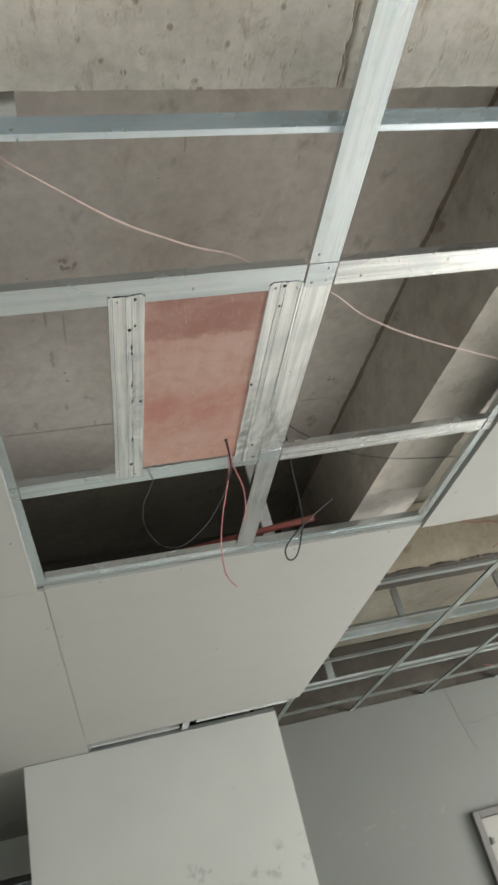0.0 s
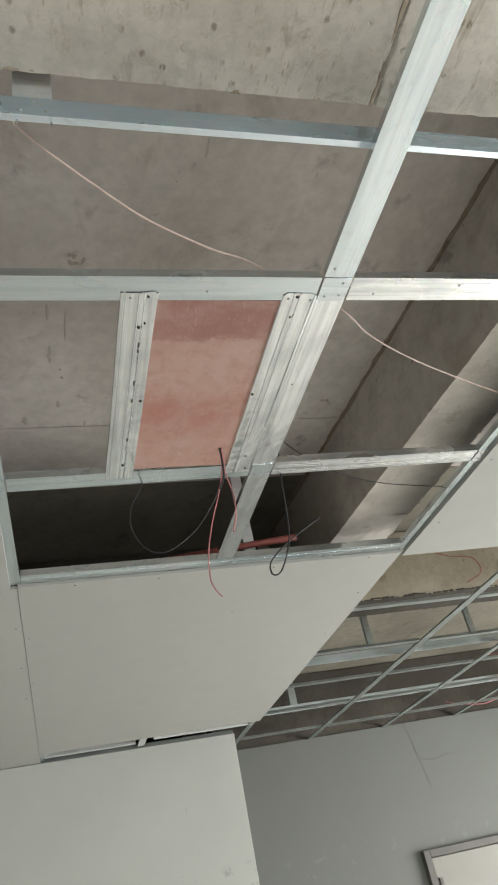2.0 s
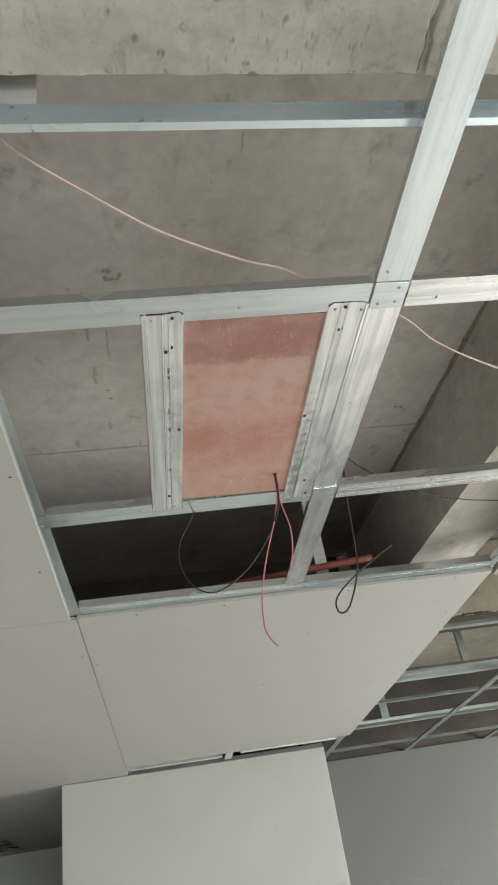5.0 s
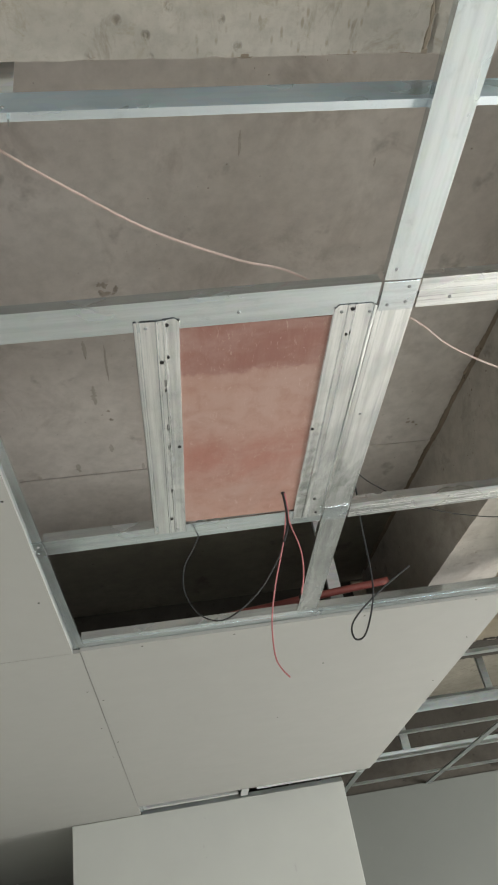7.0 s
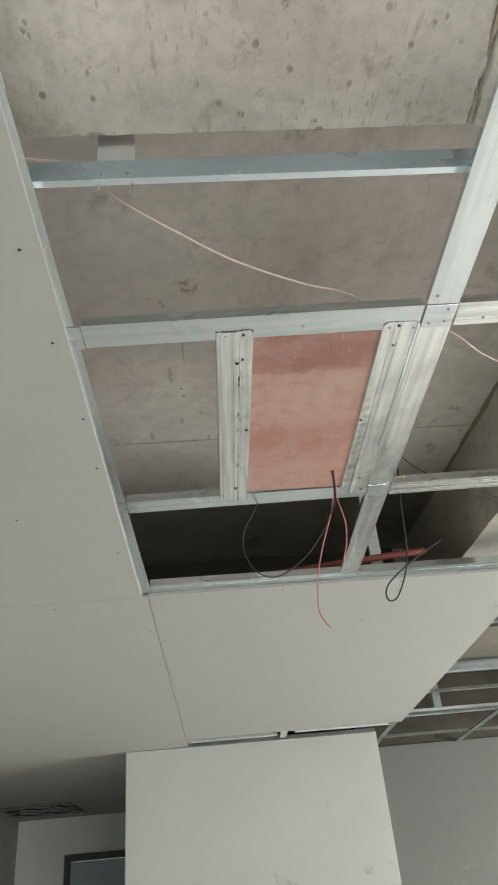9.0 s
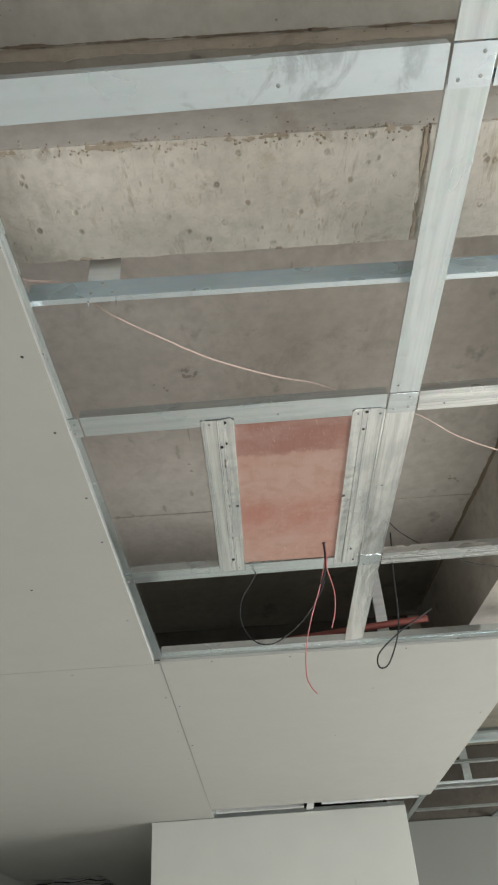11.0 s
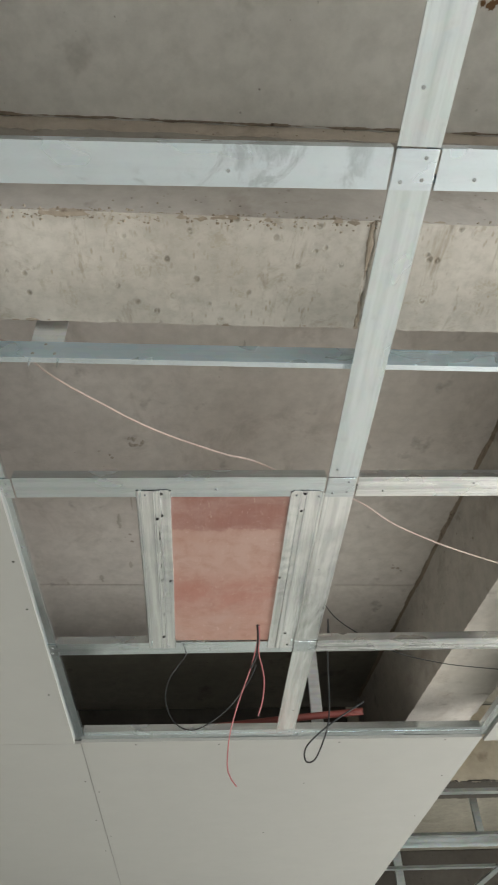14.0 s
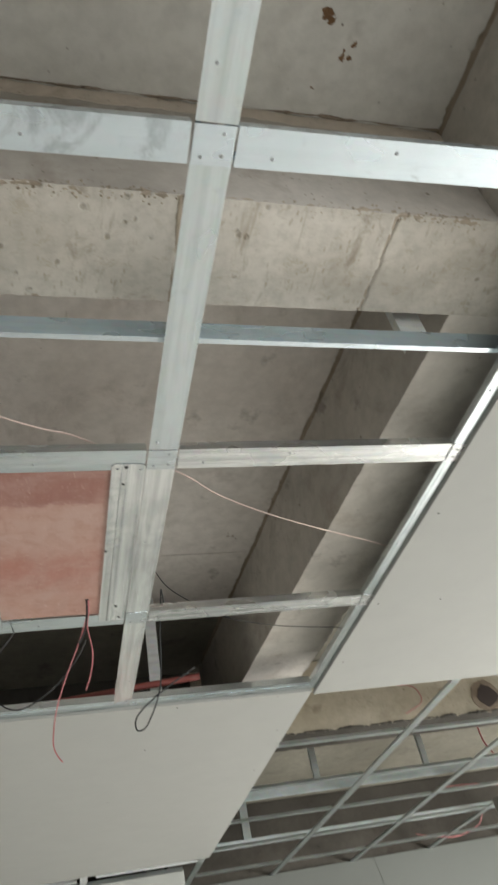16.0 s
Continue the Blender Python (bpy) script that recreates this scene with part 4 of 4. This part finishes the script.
cable("looped_cable", [(-0.27, 0.56, 2.482), (-0.285, 0.643, 2.482), (-0.30, 0.6425, 2.452), (-0.312, 0.62, 2.42), (-0.334, 0.605, 2.375), (-0.340, 0.60, 2.32), (-0.315, 0.60, 2.268), (-0.268, 0.60, 2.254), (-0.20, 0.60, 2.298), (-0.148, 0.595, 2.362), (-0.128, 0.585, 2.40)], 0.0014, WIRE_BLACK, "thin black cable hanging in a wide loop")
cable("looped_cable", [(0.10, 0.80, 2.60), (0.082, 0.70, 2.585), (0.072, 0.66, 2.55), (0.06, 0.66, 2.45), (0.052, 0.66, 2.345), (0.040, 0.66, 2.28), (0.006, 0.66, 2.21), (-0.018, 0.66, 2.203), (-0.012, 0.662, 2.238), (0.05, 0.664, 2.29), (0.137, 0.664, 2.343)], 0.0019, WIRE_BLACK, "black cable with a loop knotted at its end")
cable("loose_wire", [(0.04, 0.60, 2.62), (0.10, 0.655, 2.56), (0.243, 0.716, 2.506), (0.383, 0.775, 2.50), (0.50, 0.80, 2.497), (0.66, 0.828, 2.497)], 0.0012, WIRE_BLACK, "thin dark wire lying towards the edge channel")
cable("wall_wire", [(1.90, 4.236, 2.47), (1.921, 4.246, 2.372), (1.942, 4.246, 2.234), (1.981, 4.246, 2.024)], 0.0009, DARK_FRAME, "thin dark cable hanging down the plastered wall", group="wall cables")
cable("wall_wire", [(1.945, 4.246, 2.225), (2.05, 4.246, 2.195), (2.15, 4.246, 2.215), (2.23, 4.246, 2.21)], 0.0008, DARK_FRAME, "thin dark cable curling across the plastered wall", group="wall cables")
cable("beam_wire", [(1.13, 1.872, 2.86), (1.15, 1.870, 2.76), (1.22, 1.868, 2.72), (1.34, 1.868, 2.70), (1.36, 1.868, 2.63), (1.27, 1.868, 2.585)], 0.0022, WIRE_RED, "red wire stapled to the beige beam", group="red wires")
cable("beam_wire", [(2.1, 3.9, 2.5), (2.25, 3.92, 2.47), (2.4, 3.9, 2.45), (2.55, 3.88, 2.49), (2.6, 3.86, 2.55)], 0.003, WIRE_RED, "slack red wire over the far frame", group="red wires")


def conduit():
    a, b = Vector((-0.42, 1.262, 2.514)), Vector((0.238, 1.117, 2.514))
    d = (b - a).normalized()
    bm = tube([a, a.lerp(b, 0.35) + Vector((0, 0, -0.001)), a.lerp(b, 0.7) + Vector((0, 0, 0.001)), b], 0.0105, 14)
    ob = tagged(part("conduit_pipe", bm, CONDUIT), "terracotta plastic conduit resting on the edge channel", "pipe")
    rim = tube([b - d * 0.002, b + d * 0.0015], 0.0112, 14)
    part("cut_end", rim, CONDUIT, ob, "rough sawn pipe end")


conduit()


# ---- far things ----
def door():
    root = new("door_1")
    root.location = (-1.39, 6.45, 0)
    tagged(root, "grey-blue closed door in a dark frame at the alcove", "door", kind="structure")
    part("door_leaf", boxes(((-0.41, -0.01, 0.01), (0.41, 0.035, 2.10)), bevel=0.003), DOOR_GREY, root)
    for lo, hi in (((-0.458, -0.06, 0), (-0.412, 0.05, 2.155)), ((0.412, -0.06, 0), (0.458, 0.05, 2.155)), ((-0.411, -0.06, 2.105), (0.411, 0.05, 2.155))):
        part("door_frame", boxes((lo, hi), bevel=0.003), DARK_FRAME, root)


door()


def hatch():
    root = new("wall_cabinet")
    root.location = (2.105, 4.25, 0.515)
    tagged(root, "white-doored wall cabinet in a dark grey frame", "cabinet")
    for lo, hi in (((-0.345, -0.05, 0), (-0.30, 0.0, 1.15)), ((0.22, -0.05, 0), (0.27, 0.0, 1.15)), ((0.80, -0.05, 0), (0.85, 0.0, 1.15)), ((-0.2995, -0.05, 1.105), (0.2195, 0.0, 1.15)), ((0.2705, -0.05, 1.105), (0.7995, 0.0, 1.15)), ((-0.2995, -0.05, 0), (0.2195, 0.0, 0.045)), ((0.2705, -0.05, 0), (0.7995, 0.0, 0.045))):
        part("frame_bar", boxes((lo, hi), bevel=0.004), DARK_FRAME, root, "dark grey frame bar")
    leaf = part("door", boxes(((-0.295, -0.038, 0.05), (0.215, -0.004, 1.10)), bevel=0.003), PANEL_WHITE, root, "white cabinet door")
    part("latch", boxes(((-0.285, -0.052, 0.945), (-0.262, -0.039, 0.985)), bevel=0.002), DARK_FRAME, leaf, "small dark latch")
    part("door", boxes(((0.275, -0.038, 0.05), (0.795, -0.004, 1.10)), bevel=0.003), PANEL_WHITE, root, "white cabinet door")


hatch()


def cored_hole():
    """A round cored hole in the beige beam: dark disc for inner shade, rim broken."""
    rng = random.Random(9)
    for name, r, y, mat, label in (("broken_rim", 0.075, -0.0035, DARK_CRUST, "brown broken rim of the hole"), ("cored_hole", 0.05, -0.0065, HOLE_DARK, "dark disc for the cored hole")):
        bm = bmesh.new()
        rim = [(r * rng.uniform(0.85, 1.15) * math.cos(a), r * rng.uniform(0.85, 1.1) * math.sin(a)) for a in (2 * math.pi * k / 18 for k in range(18))]
        front = [bm.verts.new((1.338 + u, y, 2.628 + v)) for u, v in rim]
        back = [bm.verts.new((1.338 + u, 0.004, 2.628 + v)) for u, v in rim]
        bm.faces.new(front)
        bm.faces.new(back[::-1])
        for k in range(18):
            bm.faces.new((front[k], front[(k + 1) % 18], back[(k + 1) % 18], back[k]))
        part(name, bm, mat, bpy.data.objects["beam_3"], label)


cored_hole()


def junction_box():
    """A white box with orange edges fixed under the far frame, with its feed wire."""
    at = pose(2.33, 3.03, 2.461, 0, 0, 12)
    root = part("junction_box", boxes(((-0.09, -0.05, -0.09), (0.11, 0.05, 0.0)), bevel=0.006), PANEL_WHITE, at=at)
    tagged(root, "white plastic box with orange edges under the far ceiling frame", "electrical box")
    part("edge_band", boxes(((-0.096, -0.054, -0.092), (-0.0905, -0.034, 0.0)), bevel=0.002), ORANGE, root, "orange edge band")
    part("edge_band", boxes(((-0.0900, -0.054, -0.010), (0.11, -0.0505, 0.0)), bevel=0.001), ORANGE, root, "orange edge band")


junction_box()
cable("beam_wire", [(1.86, 2.27, 2.487), (1.85, 2.30, 2.56), (1.862, 2.33, 2.68), (1.85, 2.36, 2.868)], 0.004, WIRE_RED, "red wire dropping from the slab to the far frame", group="red wires")
cable("beam_wire", [(2.34, 3.00, 2.487), (2.2, 2.90, 2.492), (2.04, 2.80, 2.486), (1.90, 2.765, 2.486), (1.76, 2.765, 2.487)], 0.003, WIRE_RED, "slack red wire over the far frame", group="red wires")
